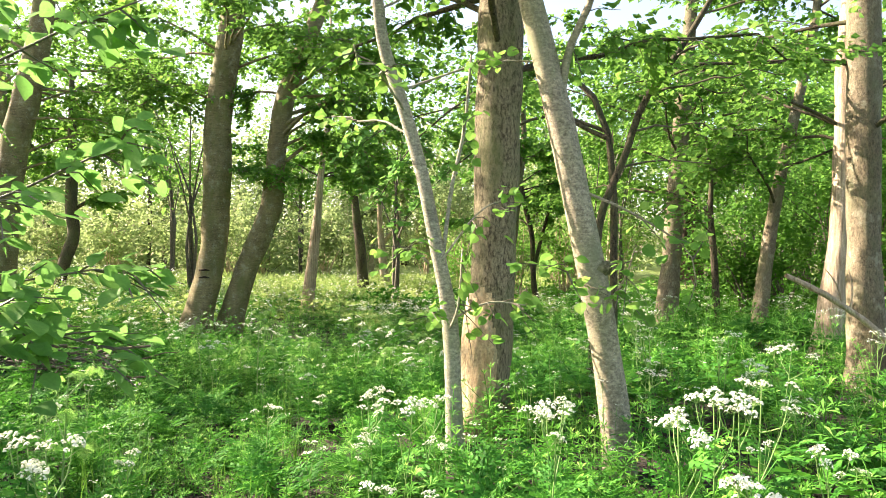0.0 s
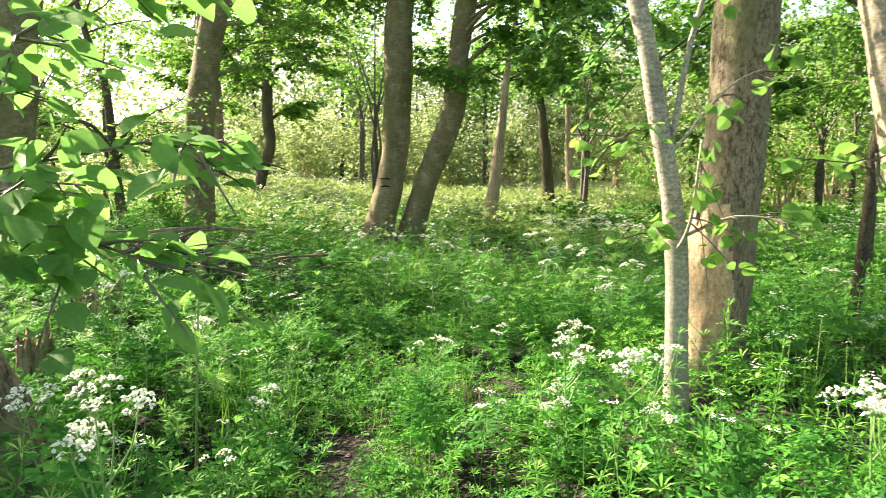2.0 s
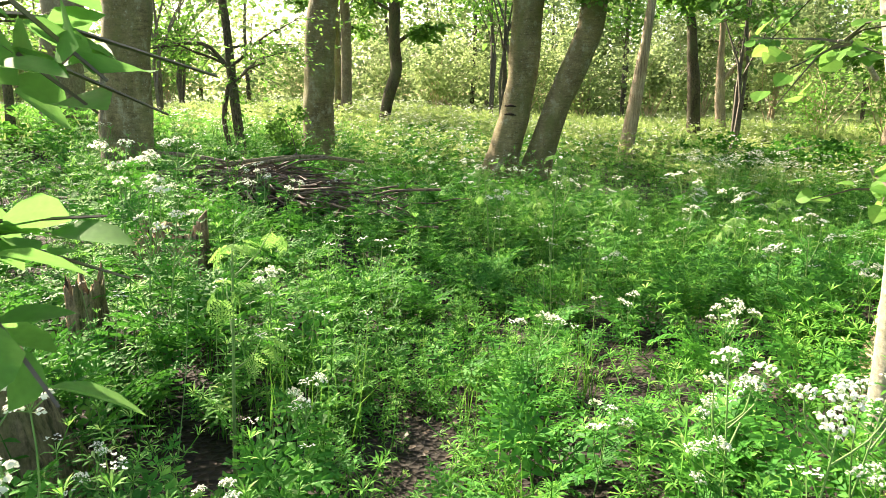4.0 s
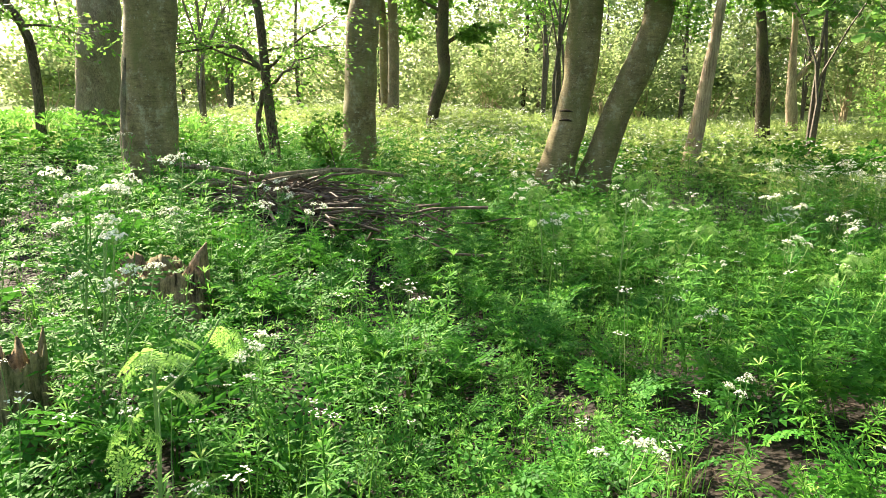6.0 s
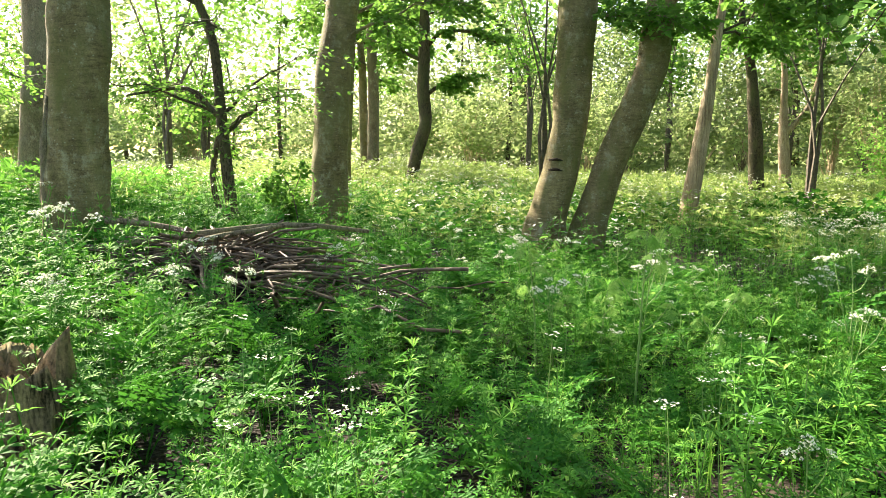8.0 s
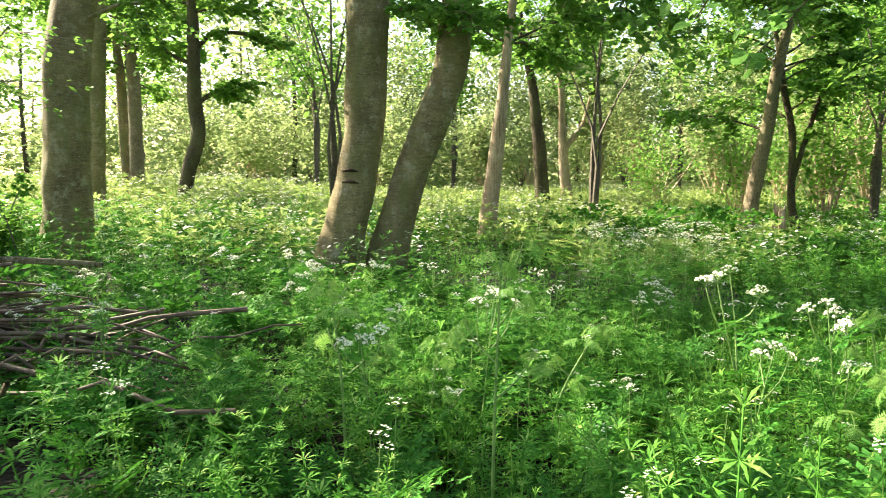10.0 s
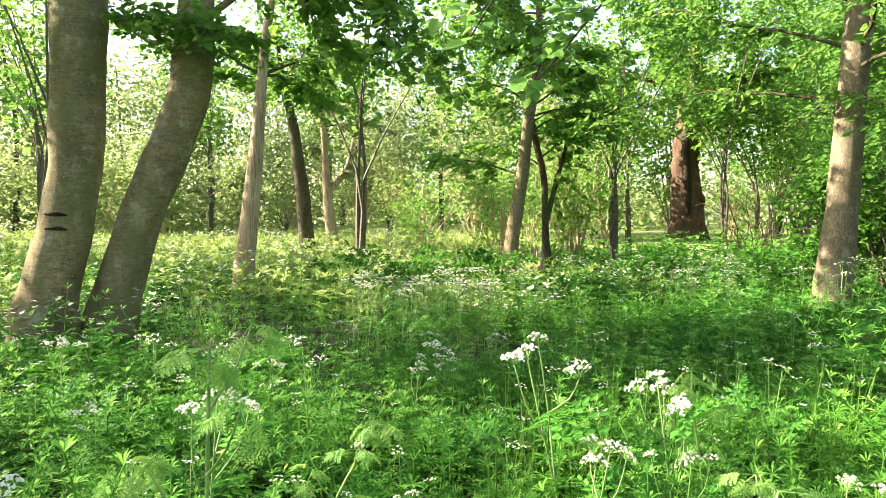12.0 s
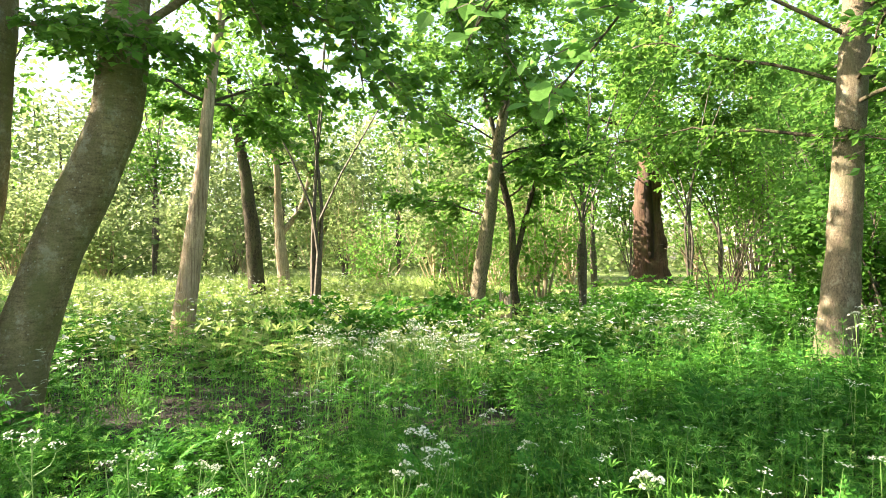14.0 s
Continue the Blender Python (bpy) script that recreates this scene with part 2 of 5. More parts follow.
def soil_material():
    m, nt, bsdf, out = material("leaf_litter_soil")
    geo = nt.nodes.new("ShaderNodeNewGeometry")
    n = node(nt, "ShaderNodeTexNoise", Scale=1.3, Detail=6.0)
    v = node(nt, "ShaderNodeTexVoronoi", Scale=28.0)
    for k in (n, v):
        nt.links.new(geo.outputs["Position"], k.inputs["Vector"])
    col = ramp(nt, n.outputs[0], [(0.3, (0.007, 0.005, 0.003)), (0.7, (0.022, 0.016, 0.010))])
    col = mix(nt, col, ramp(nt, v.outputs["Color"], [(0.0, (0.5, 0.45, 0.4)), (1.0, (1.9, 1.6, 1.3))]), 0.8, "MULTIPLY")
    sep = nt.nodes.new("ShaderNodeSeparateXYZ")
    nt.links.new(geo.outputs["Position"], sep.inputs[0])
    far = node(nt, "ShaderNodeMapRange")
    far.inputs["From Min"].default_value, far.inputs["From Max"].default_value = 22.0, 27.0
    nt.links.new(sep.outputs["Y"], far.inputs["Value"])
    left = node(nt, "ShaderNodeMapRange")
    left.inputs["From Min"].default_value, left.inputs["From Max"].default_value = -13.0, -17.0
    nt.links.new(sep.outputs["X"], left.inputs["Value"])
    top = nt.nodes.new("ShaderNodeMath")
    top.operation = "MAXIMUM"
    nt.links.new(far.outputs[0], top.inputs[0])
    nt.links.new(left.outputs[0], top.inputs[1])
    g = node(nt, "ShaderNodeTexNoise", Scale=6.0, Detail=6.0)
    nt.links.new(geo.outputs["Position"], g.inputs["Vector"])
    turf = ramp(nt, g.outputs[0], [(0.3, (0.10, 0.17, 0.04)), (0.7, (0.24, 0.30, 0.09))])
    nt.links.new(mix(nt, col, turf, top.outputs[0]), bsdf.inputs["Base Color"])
    bsdf.inputs["Roughness"].default_value = 0.95
    bump = node(nt, "ShaderNodeBump", Strength=0.8, Distance=0.03)
    nt.links.new(v.outputs["Distance"], bump.inputs["Height"])
    nt.links.new(bump.outputs[0], bsdf.inputs["Normal"])
    return m


SOIL = soil_material()

# ---- mesh tools ----
rng = np.random.default_rng(7)


def mesh(name, pieces, mats, smooth=False):
    """One mesh from pieces of (vertices n x 3, faces m x k, material slot)."""
    me = bpy.data.meshes.new(name)
    pieces = [(np.asarray(v, float), np.asarray(f, int), s) for v, f, s in pieces if len(v)]
    v = np.concatenate([p[0] for p in pieces])
    base = np.cumsum([0] + [len(p[0]) for p in pieces])
    loops = np.concatenate([(p[1] + b).ravel() for p, b in zip(pieces, base)])
    total = np.concatenate([np.full(len(p[1]), p[1].shape[1]) for p in pieces])
    slots = np.concatenate([np.full(len(p[1]), p[2]) for p in pieces])
    me.vertices.add(len(v))
    me.vertices.foreach_set("co", v.ravel())
    me.loops.add(len(loops))
    me.loops.foreach_set("vertex_index", loops)
    me.polygons.add(len(total))
    me.polygons.foreach_set("loop_start", np.concatenate([[0], np.cumsum(total)[:-1]]))
    me.polygons.foreach_set("loop_total", total)
    for m in mats:
        me.materials.append(m)
    me.polygons.foreach_set("material_index", slots)
    me.polygons.foreach_set("use_smooth", np.full(len(total), smooth))
    me.update(calc_edges=True)
    return me


def part(name, me, parent, label=""):
    ob = new(name, me)
    ob.parent = parent
    return tagged(ob, label) if label else ob


def thing(name, place, label, category, group="", kind=""):
    ob = new(name)
    ob.empty_display_size = 0.1
    ob.location = place
    return tagged(ob, label, category, group, kind)


def turns(n, tilt, spin=None):
    """n turns: a random or given spin round z after a tilt away from z, as n x 3 x 3."""
    a = rng.uniform(0, 2 * np.pi, n) if spin is None else spin
    b = np.broadcast_to(tilt, (n,)) if np.ndim(tilt) else np.full(n, tilt)
    ca, sa, cb, sb, o = np.cos(a), np.sin(a), np.cos(b), np.sin(b), np.zeros(n)
    z = np.stack([np.stack([ca, -sa, o], -1), np.stack([sa, ca, o], -1), np.stack([o, o, o + 1], -1)], 1)
    y = np.stack([np.stack([cb, o, sb], -1), np.stack([o, o + 1, o], -1), np.stack([-sb, o, cb], -1)], 1)
    return z @ y


def aligned(ahead, up):
    """Turns that lay x along ahead and z near up."""
    x = ahead / np.linalg.norm(ahead, axis=1, keepdims=True)
    y = np.cross(up, x)
    y /= np.linalg.norm(y, axis=1, keepdims=True) + 1e-9
    return np.stack([x, y, np.cross(x, y)], -1)


def spread(tv, tf, turn, size, place):
    """Copies of a template in one array."""
    n = len(place)
    size = np.broadcast_to(np.asarray(size, float).reshape(-1, 1, 1) if np.ndim(size) else size, (n, 1, 1))
    v = np.einsum("nij,kj->nki", turn, tv) * size + np.asarray(place)[:, None]
    f = tf[None] + (np.arange(n) * len(tv))[:, None, None]
    return v.reshape(-1, 3), f.reshape(-1, tf.shape[1])


def curve(points, n):
    """A smooth line of n points through rows of numbers."""
    p = np.asarray(points, float)
    q = np.concatenate([[2 * p[0] - p[1]], p, [2 * p[-1] - p[-2]]])
    out = []
    for s in np.linspace(0, len(p) - 1 - 1e-6, n):
        i, u = int(s), s - int(s)
        a, b, c, d = q[i : i + 4]
        out.append(0.5 * (2 * b + (c - a) * u + (2 * a - 5 * b + 4 * c - d) * u**2 + (3 * b - a - 3 * c + d) * u**3))
    return np.array(out)


def tube(line, radii, sides=8, rough=0.0, seed=0.0, close=True):
    """A tube along a line; rough: how far, as a share of the radius, its skin is uneven."""
    line, radii = np.asarray(line, float), np.broadcast_to(radii, (len(line),)).copy()
    if close:
        line = np.concatenate([line, line[-1:] + (line[-1] - line[-2]) * 0.02])
        radii = np.concatenate([radii, [1e-4]])
    d = np.gradient(line, axis=0)
    d /= np.linalg.norm(d, axis=1, keepdims=True) + 1e-9
    side = np.where(np.abs(d[:, 2:]) > 0.9, [[1.0, 0, 0]], [[0, 0, 1.0]])
    u = np.cross(d, side)
    u /= np.linalg.norm(u, axis=1, keepdims=True) + 1e-9
    if np.abs(d[:, 2]).mean() > 0.5:
        u = np.cross(d, np.broadcast_to([0.0, 1.0, 0.0], d.shape))
        u /= np.linalg.norm(u, axis=1, keepdims=True) + 1e-9
    w = np.cross(d, u)
    a = np.linspace(0, 2 * np.pi, sides, endpoint=False)
    r = np.repeat(radii[:, None], sides, 1)
    if rough:
        for i in range(len(line)):
            for j in range(sides):
                r[i, j] *= 1 + rough * noise.noise((math.cos(a[j]) * 1.7 + seed, math.sin(a[j]) * 1.7, line[i, 2] * 2.2 + seed))
    v = line[:, None] + r[..., None] * (np.cos(a)[None, :, None] * u[:, None] + np.sin(a)[None, :, None] * w[:, None])
    i, j = np.meshgrid(np.arange(len(line) - 1), np.arange(sides), indexing="ij")
    k = (j + 1) % sides
    f = np.stack([i * sides + j, i * sides + k, (i + 1) * sides + k, (i + 1) * sides + j], -1)
    return v.reshape(-1, 3), f.reshape(-1, 4)


def blade(width, bend, shape=(0.75, 1.0)):
    """A leaf of length 1 along x, folded on its midrib: two halves of four corners."""
    a, b = shape
    v = np.array([(0, 0, 0), (0.3, width * a, 0.10 * width * 2), (0.68, width * b, 0.1 * width * 2 - bend * 0.4), (1, 0, -bend), (0.68, -width * b, 0.1 * width * 2 - bend * 0.4), (0.3, -width * a, 0.1 * width * 2)])
    return v, np.array([(0, 3, 2, 1), (0, 5, 4, 3)])


def cut_blade(width, bend):
    """A broader leaf with a rounded outline and a short stalk."""
    out = [(0.0, 0.01), (0.12, 0.02), (0.2, 0.7), (0.42, 1.0), (0.68, 0.86), (0.88, 0.42), (1.0, 0.0)]
    mid = [(x, 0, -bend * x * x) for x, _ in out]
    lhs = [(x, width * y, 0.16 * width * y - bend * x * x) for x, y in out]
    rhs = [(x, -width * y, 0.16 * width * y - bend * x * x) for x, y in out]
    n = len(out)
    f = []
    for i in range(n - 1):
        f += [(i, i + 1, n + i + 1, n + i), (i, 2 * n + i, 2 * n + i + 1, i + 1)]
    return np.array(mid + lhs + rhs, float), np.array(f)


# ---- the ground ----
LEVELS = np.array([
    (0, -3, 0.0), (0, 0, -0.05), (0, 2, -0.1), (-1, 4, -0.22), (-1.9, 6, -0.32), (-2, 9, -0.44), (-1.5, 12, -0.5),
    (0.5, 19, -0.8), (0.4, 6, -0.02), (1.2, 4.8, -0.03), (5, 8, -0.15), (-8.4, 9, 0.0), (-8.7, 13.8, -0.05), (-4.4, 5.9, -0.08),
    (-5, 14.5, -0.5), (-3.6, 19, -0.15), (-2.3, 29, 0.0), (3.3, 23.7, -0.55), (5.1, 15.6, -0.45), (-15, 24, 0.4), (-13, 10, 0.4), (11.8, 33.5, 0.2), (6, 11, -0.1),
])


def level(x, y):
    """The ground's height at x, y."""
    x, y = np.asarray(x, float), np.asarray(y, float)
    d = (x[..., None] - LEVELS[:, 0]) ** 2 + (y[..., None] - LEVELS[:, 1]) ** 2
    w = 1 / (d + 1.2) ** 1.6
    near = (w * LEVELS[:, 2]).sum(-1) / w.sum(-1)
    out = np.clip((np.hypot(x, y - 12) - 26) / 30, 0, 1)
    return near * (1 - out) + 0.5 * out + 0.03 * np.sin(1.7 * x + 0.6) * np.cos(1.3 * y)


def path_x(y):
    return np.interp(y, [-4, 0, 2, 3.2, 4.3, 5.2, 8.7, 11, 14], [0.2, 0.05, -0.2, -0.75, -1.4, -1.85, -2.1, -1.9, -1.2])


grid = np.concatenate([-np.geomspace(1500, 32, 22), np.linspace(-30, 30, 101), np.geomspace(32, 1500, 22)])
gx, gy = np.meshgrid(grid, grid + 12.0, indexing="ij")
gz = level(gx, gy)
n = len(grid)
gi, gj = np.meshgrid(np.arange(n - 1), np.arange(n - 1), indexing="ij")
gf = np.stack([gi * n + gj, (gi + 1) * n + gj, (gi + 1) * n + gj + 1, gi * n + gj + 1], -1).reshape(-1, 4)
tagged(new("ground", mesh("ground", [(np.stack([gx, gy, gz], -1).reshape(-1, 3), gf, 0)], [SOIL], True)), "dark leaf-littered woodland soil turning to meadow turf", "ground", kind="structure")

# ---- trees ----
LEAF = blade(0.30, 0.12)
LEAF_ROUND = cut_blade(0.40, 0.18)
OVATE = [(0.0, 0.012), (0.13, 0.20), (0.38, 0.36), (0.68, 0.29), (0.90, 0.11), (1.0, 0.006)]
LEAF_OVATE = (np.array([(u, side * w, 0.25 * abs(side) * w - 0.12 * u * u) for side in (0, 1, -1) for u, w in OVATE], float),
              np.array([(k, k + 1, k + 7, k + 6) for k in range(5)] + [(k + 12, k + 13, k + 1, k) for k in range(5)]))
LEAF_BROAD = blade(0.38, 0.16, (0.95, 0.85))
LEAF_FAR = (np.array([(0, 0, 0), (0.45, 0.36, 0.06), (1, 0, -0.1), (0.5, -0.36, 0.06)], float), np.array([(0, 1, 2, 3)]))


def foliage(limbs, twigs, leaves, leaf, size, droop=0.25, reach=0.7, flat=0.5, inner=0.25):
    """Twigs and leaves along limbs (each an n x 3 line). Returns the twig piece list, and the leaf vertices and faces."""
    wood, at, ahead = [], [], []
    for line in limbs:
        line = np.asarray(line)
        for _ in range(twigs):
            s = rng.uniform(inner, 1.0) * (len(line) - 1.001)
            i = int(s)
            p = line[i] + (line[i + 1] - line[i]) * (s - i)
            d = line[i + 1] - line[i]
            d = d / np.linalg.norm(d)
            turn = rng.uniform(0.4, 1.3) * rng.choice([-1, 1])
            d = np.array([d[0] * math.cos(turn) - d[1] * math.sin(turn), d[0] * math.sin(turn) + d[1] * math.cos(turn), rng.normal(0.05, 0.35)])
            d = d / np.linalg.norm(d)
            long = reach * rng.uniform(0.5, 1.25)
            u = np.linspace(0, 1, 4)[:, None]
            tw = p + d * long * u + np.array([0, 0, -droop * long]) * u**2 + rng.normal(0, 0.02, (4, 3)) * u
            wood.append(tube(tw[[0, 1, 3]], [0.006, 0.004, 0.002], 3, close=False))
            w = rng.uniform(0.12, 1.0, leaves)
            q = np.stack([np.interp(w, u[:, 0], tw[:, k]) for k in range(3)], -1)
            side = rng.choice([-1, 1], leaves) * rng.uniform(0.5, 1.3, leaves)
            h = np.stack([d[0] * np.cos(side) - d[1] * np.sin(side), d[0] * np.sin(side) + d[1] * np.cos(side), rng.normal(-0.25, 0.35, leaves)], -1)
            at.append(q + rng.normal(0, 0.03, (leaves, 3)))
            ahead.append(h)
    at, ahead = np.concatenate(at), np.concatenate(ahead)
    up = rng.normal(0, flat, (len(at), 3)) + np.array([0, 0, 1.0])
    v, f = spread(leaf[0], leaf[1], aligned(ahead, up), size * rng.uniform(0.6, 1.25, len(at)), at)
    return wood, (v, f)


def limb_line(start, azimuth, length, rise, n=8, wiggle=0.16):
    """A limb that starts at a point, goes out on a bearing and curves."""
    d = np.array([math.cos(azimuth), math.sin(azimuth), rise])
    u = np.linspace(0, 1, n)[:, None]
    line = np.asarray(start) + d * length * u + np.array([0, 0, -0.22 * length]) * u**2
    return line + rng.normal(0, wiggle, (n, 3)) * u * length * 0.3 * [1, 1, 0.7]


def tree(name, label, points, skin, height, limbs=(), auto=(6, 2.5, 6.0, 2.6), leaf=LEAF, size=0.085, green=BEECH, twigs=12, leaves=16, flare=0.35, top=0.25, droop=0.25, sides=18, group="", rough=0.12, lift=0.75, sector=None, reach=0.75):
    """A tree: trunk through points of (x, y, z, radius), limbs, twigs and a crown of single leaves.
    auto: how many limbs between two heights, and their length. limbs: lines of (x, y, z, radius)."""
    p = np.array(points, float)
    x0, y0 = p[0, :2]
    g = float(level(x0, y0)) - 0.08
    if p[0, 2] > g + 0.15:
        d = (p[0] - p[1]) / max(p[1, 2] - p[0, 2], 0.2)
        foot = p[0] + d * (p[0, 2] - g) * 0.6
        p = np.concatenate([[(foot[0], foot[1], g, p[0, 3] * 1.05)], p])
    d = (p[-1, :3] - p[-2, :3]) / (p[-1, 2] - p[-2, 2])
    d[:2] = np.clip(d[:2], -0.5, 0.5)
    step = max(height - p[-1, 2], 1.0)
    ends = [(*(p[-1, :3] + d * step * k * 0.9 + np.array([rng.normal(0, 0.02), rng.normal(0, 0.02), 0]) * step), p[-1, 3] * (1 - (1 - top) * k)) for k in (0.33, 0.66, 1.0)]
    p = np.concatenate([p, ends])
    root = thing(name, (p[0, 0], p[0, 1], g), label, "tree", group)
    shift = np.array([p[0, 0], p[0, 1], g])
    line = curve(p, max(24, int(height * 5)))
    r = line[:, 3].copy()
    r *= 1 + flare * np.exp(-(line[:, 2] - g - 0.08) / 0.22).clip(0, 2)
    tv, tf = tube(line[:, :3] - shift, r, sides, rough, x0 * 1.3)
    part("trunk", mesh("trunk", [(tv, tf, 0)], [skin], True), root)
    lines = []
    for k in limbs:
        c = curve(k, 9)
        lines.append(c[:, :3])
        lv, lf = tube(c[:, :3] - shift, c[:, 3], 7, 0.1, y0)
        part("limb", mesh("limb", [(lv, lf, 0)], [skin], True), root)
    count, low, high, length = auto
    for k in range(count):
        z = rng.uniform(low, high)
        i = int(np.abs(line[:, 2] - z).argmin())
        az = k * 2.4 + rng.uniform(-0.5, 0.5) if sector is None else rng.uniform(*sector)
        c = limb_line(line[i, :3], az, length * rng.uniform(0.6, 1.2), rng.uniform(0.05, lift))
        lines.append(c)
        lv, lf = tube(c - shift, np.linspace(min(line[i, 3] * 0.35, 0.032 if reach > 0.5 else 0.011), 0.005, len(c)), 6, 0.1, z)
        part("limb", mesh("limb", [(lv, lf, 0)], [skin if skin in (BARK_SMOOTH, BARK_GREY) else BARK_DARK], True), root)
    if lines and twigs:
        wood, (v, f) = foliage([q - shift for q in lines], twigs if reach < 0.5 else int(twigs * 1.5), leaves, leaf, size, droop, reach)
        tagged(part("twig_growth", mesh("twig_growth", [(a, b, 0) for a, b in wood], [TWIG]), root), kind="stuff")
        part("crown", mesh("crown", [(v, f, 0)], [green]), root, "fresh green spring leaves")
    return root


oak = tree("oak_tree", "stout rough-barked tree with torn bark at its foot", [(0.41, 6.05, 0.3, 0.21), (0.48, 6.05, 1.22, 0.194), (0.53, 6.05, 2.44, 0.194), (0.57, 6.05, 3.66, 0.195)], BARK_OAK, 11,
           auto=(16, 3.0, 8, 3.4), size=0.105, leaf=LEAF_FAR, twigs=20, leaves=28, flare=0.3)
thin = tree("young_alder_tree", "slender pale grey alder leaning with leafy shoots", [(0.13, 5.08, 0.37, 0.061), (0.10, 5.08, 1.02, 0.056), (-0.02, 5.08, 1.67, 0.051), (-0.10, 5.08, 2.07, 0.049), (-0.24, 5.08, 2.56, 0.047), (-0.37, 5.08, 2.97, 0.045), (-0.42, 5.08, 3.35, 0.044)], BARK_GREY, 6.5,
            limbs=[[(0.06, 5.08, 1.50, 0.016), (0.12, 5.06, 1.95, 0.015), (0.21, 5.04, 2.36, 0.013), (0.26, 5.0, 2.9, 0.007)], [(0.09, 5.06, 0.9, 0.012), (0.16, 4.95, 1.1, 0.009), (0.19, 4.9, 1.5, 0.005)],
                   [(0.02, 5.05, 1.0, 0.010), (-0.02, 4.9, 1.06, 0.007), (-0.06, 4.75, 1.12, 0.004)], [(0.12, 5.08, 1.0, 0.011), (0.38, 5.05, 1.12, 0.007), (0.66, 5.0, 1.1, 0.004)], [(-0.05, 5.05, 1.4, 0.010), (-0.14, 4.85, 1.5, 0.007), (-0.2, 4.65, 1.5, 0.004)],
                   [(0.03, 5.05, 1.4, 0.010), (0.3, 4.95, 1.75, 0.007), (0.5, 4.9, 1.85, 0.004)]],
            auto=(4, 2.2, 5, 1.3), leaf=LEAF_ROUND, size=0.085, green=ALDER, reach=0.28, twigs=6, leaves=5, flare=0.15, sides=14)
lean = tree("alder_tree", "leaning grey-brown alder with speckled bark and a knot", [(1.23, 4.85, 0.34, 0.10), (1.15, 4.85, 0.88, 0.101), (1.07, 4.85, 1.35, 0.101), (0.96, 4.85, 1.89, 0.098), (0.84, 4.85, 2.47, 0.094), (0.66, 4.85, 3.21, 0.082)], BARK_ALDER, 8,
            limbs=[[(0.86, 4.85, 2.5, 0.034), (0.92, 4.82, 2.86, 0.028), (1.07, 4.8, 3.21, 0.024), (1.3, 4.8, 4.0, 0.015)], [(0.98, 4.8, 1.25, 0.010), (0.88, 4.6, 1.3, 0.007), (0.8, 4.4, 1.42, 0.004)],
                   [(1.16, 4.82, 1.1, 0.010), (1.26, 4.7, 1.3, 0.007), (1.3, 4.6, 1.5, 0.004)], [(1.0, 4.85, 1.9, 0.012), (1.3, 4.75, 1.75, 0.009), (1.65, 4.65, 1.5, 0.005), (1.7, 4.6, 1.25, 0.004)]],
            auto=(5, 2.8, 6, 1.8), leaf=LEAF_ROUND, size=0.09, green=ALDER, reach=0.28, twigs=6, leaves=5, flare=0.15, sides=18)
kv, kf = tube(np.array([(1.08, 4.80, 1.36), (1.17, 4.78, 1.37), (1.22, 4.77, 1.39)]) - np.array(lean.location), [0.05, 0.042, 0.026], 9, 0.35, 2.0)
part("knot", mesh("knot", [(kv, kf, 0)], [BARK_OAK], True), lean, "broken-off branch stub")

beech = tree("beech_tree", "tall smooth grey beech trunk with dark scars", [(-5.03, 14.48, 0.0, 0.335), (-4.98, 14.49, 0.3, 0.30), (-4.83, 14.52, 0.85, 0.285), (-4.70, 14.54, 1.65, 0.272), (-4.64, 14.54, 2.6, 0.28), (-4.61, 14.52, 3.6, 0.29), (-4.56, 14.5, 4.6, 0.265), (-4.23, 14.5, 6.78, 0.245)], BARK_SMOOTH, 14,
             limbs=[[(-4.6, 14.5, 3.25, 0.03), (-4.0, 14.3, 3.2, 0.02), (-3.0, 14.0, 3.05, 0.012)]],
             auto=(15, 4.6, 9.5, 3.6), size=0.11, leaf=LEAF_FAR, twigs=22, leaves=26, flare=0.12, sides=24)
tree("leaning_beech_tree", "leaning grey beech with a bend in its trunk", [(-4.40, 14.75, 0.1, 0.28), (-4.30, 14.75, 0.45, 0.25), (-4.05, 14.75, 1.22, 0.24), (-3.73, 14.75, 2.0, 0.24), (-3.54, 14.75, 2.5, 0.235), (-3.48, 14.75, 3.0, 0.215), (-3.43, 14.75, 3.7, 0.20), (-3.28, 14.75, 4.68, 0.20), (-3.04, 14.75, 5.39, 0.19)], BARK_SMOOTH, 11,
            limbs=[[(-3.5, 14.7, 3.2, 0.05), (-2.6, 14.9, 3.9, 0.035), (-1.4, 15.2, 3.6, 0.02), (-0.4, 15.4, 2.6, 0.008)], [(-3.4, 14.7, 3.9, 0.05), (-2.4, 14.3, 4.6, 0.035), (-1.2, 14.2, 4.4, 0.02), (-0.2, 14.2, 3.5, 0.008)],
                   [(-3.3, 14.7, 4.4, 0.05), (-2.2, 15.8, 4.9, 0.03), (-1.0, 16.8, 4.2, 0.012)], [(-3.2, 14.7, 4.9, 0.05), (-2.0, 14.6, 5.6, 0.03), (-0.6, 14.5, 5.4, 0.012)], [(-3.3, 14.7, 4.2, 0.04), (-2.2, 14.2, 4.5, 0.025), (-1.5, 13.8, 3.6, 0.014), (-1.3, 13.6, 2.6, 0.006)], [(-3.4, 14.7, 3.7, 0.04), (-2.6, 14.5, 3.9, 0.02), (-1.9, 14.4, 2.9, 0.006)],
                   [(-3.2, 14.8, 4.8, 0.04), (-1.6, 15.6, 5.0, 0.025), (0.4, 16.2, 4.2, 0.012), (1.2, 16.4, 3.2, 0.005)]],
            auto=(5, 3.6, 6.4, 2.8), twigs=27, leaves=22, leaf=LEAF_BROAD, size=0.105, green=BEECH, droop=0.55, flare=0.12, sides=24)
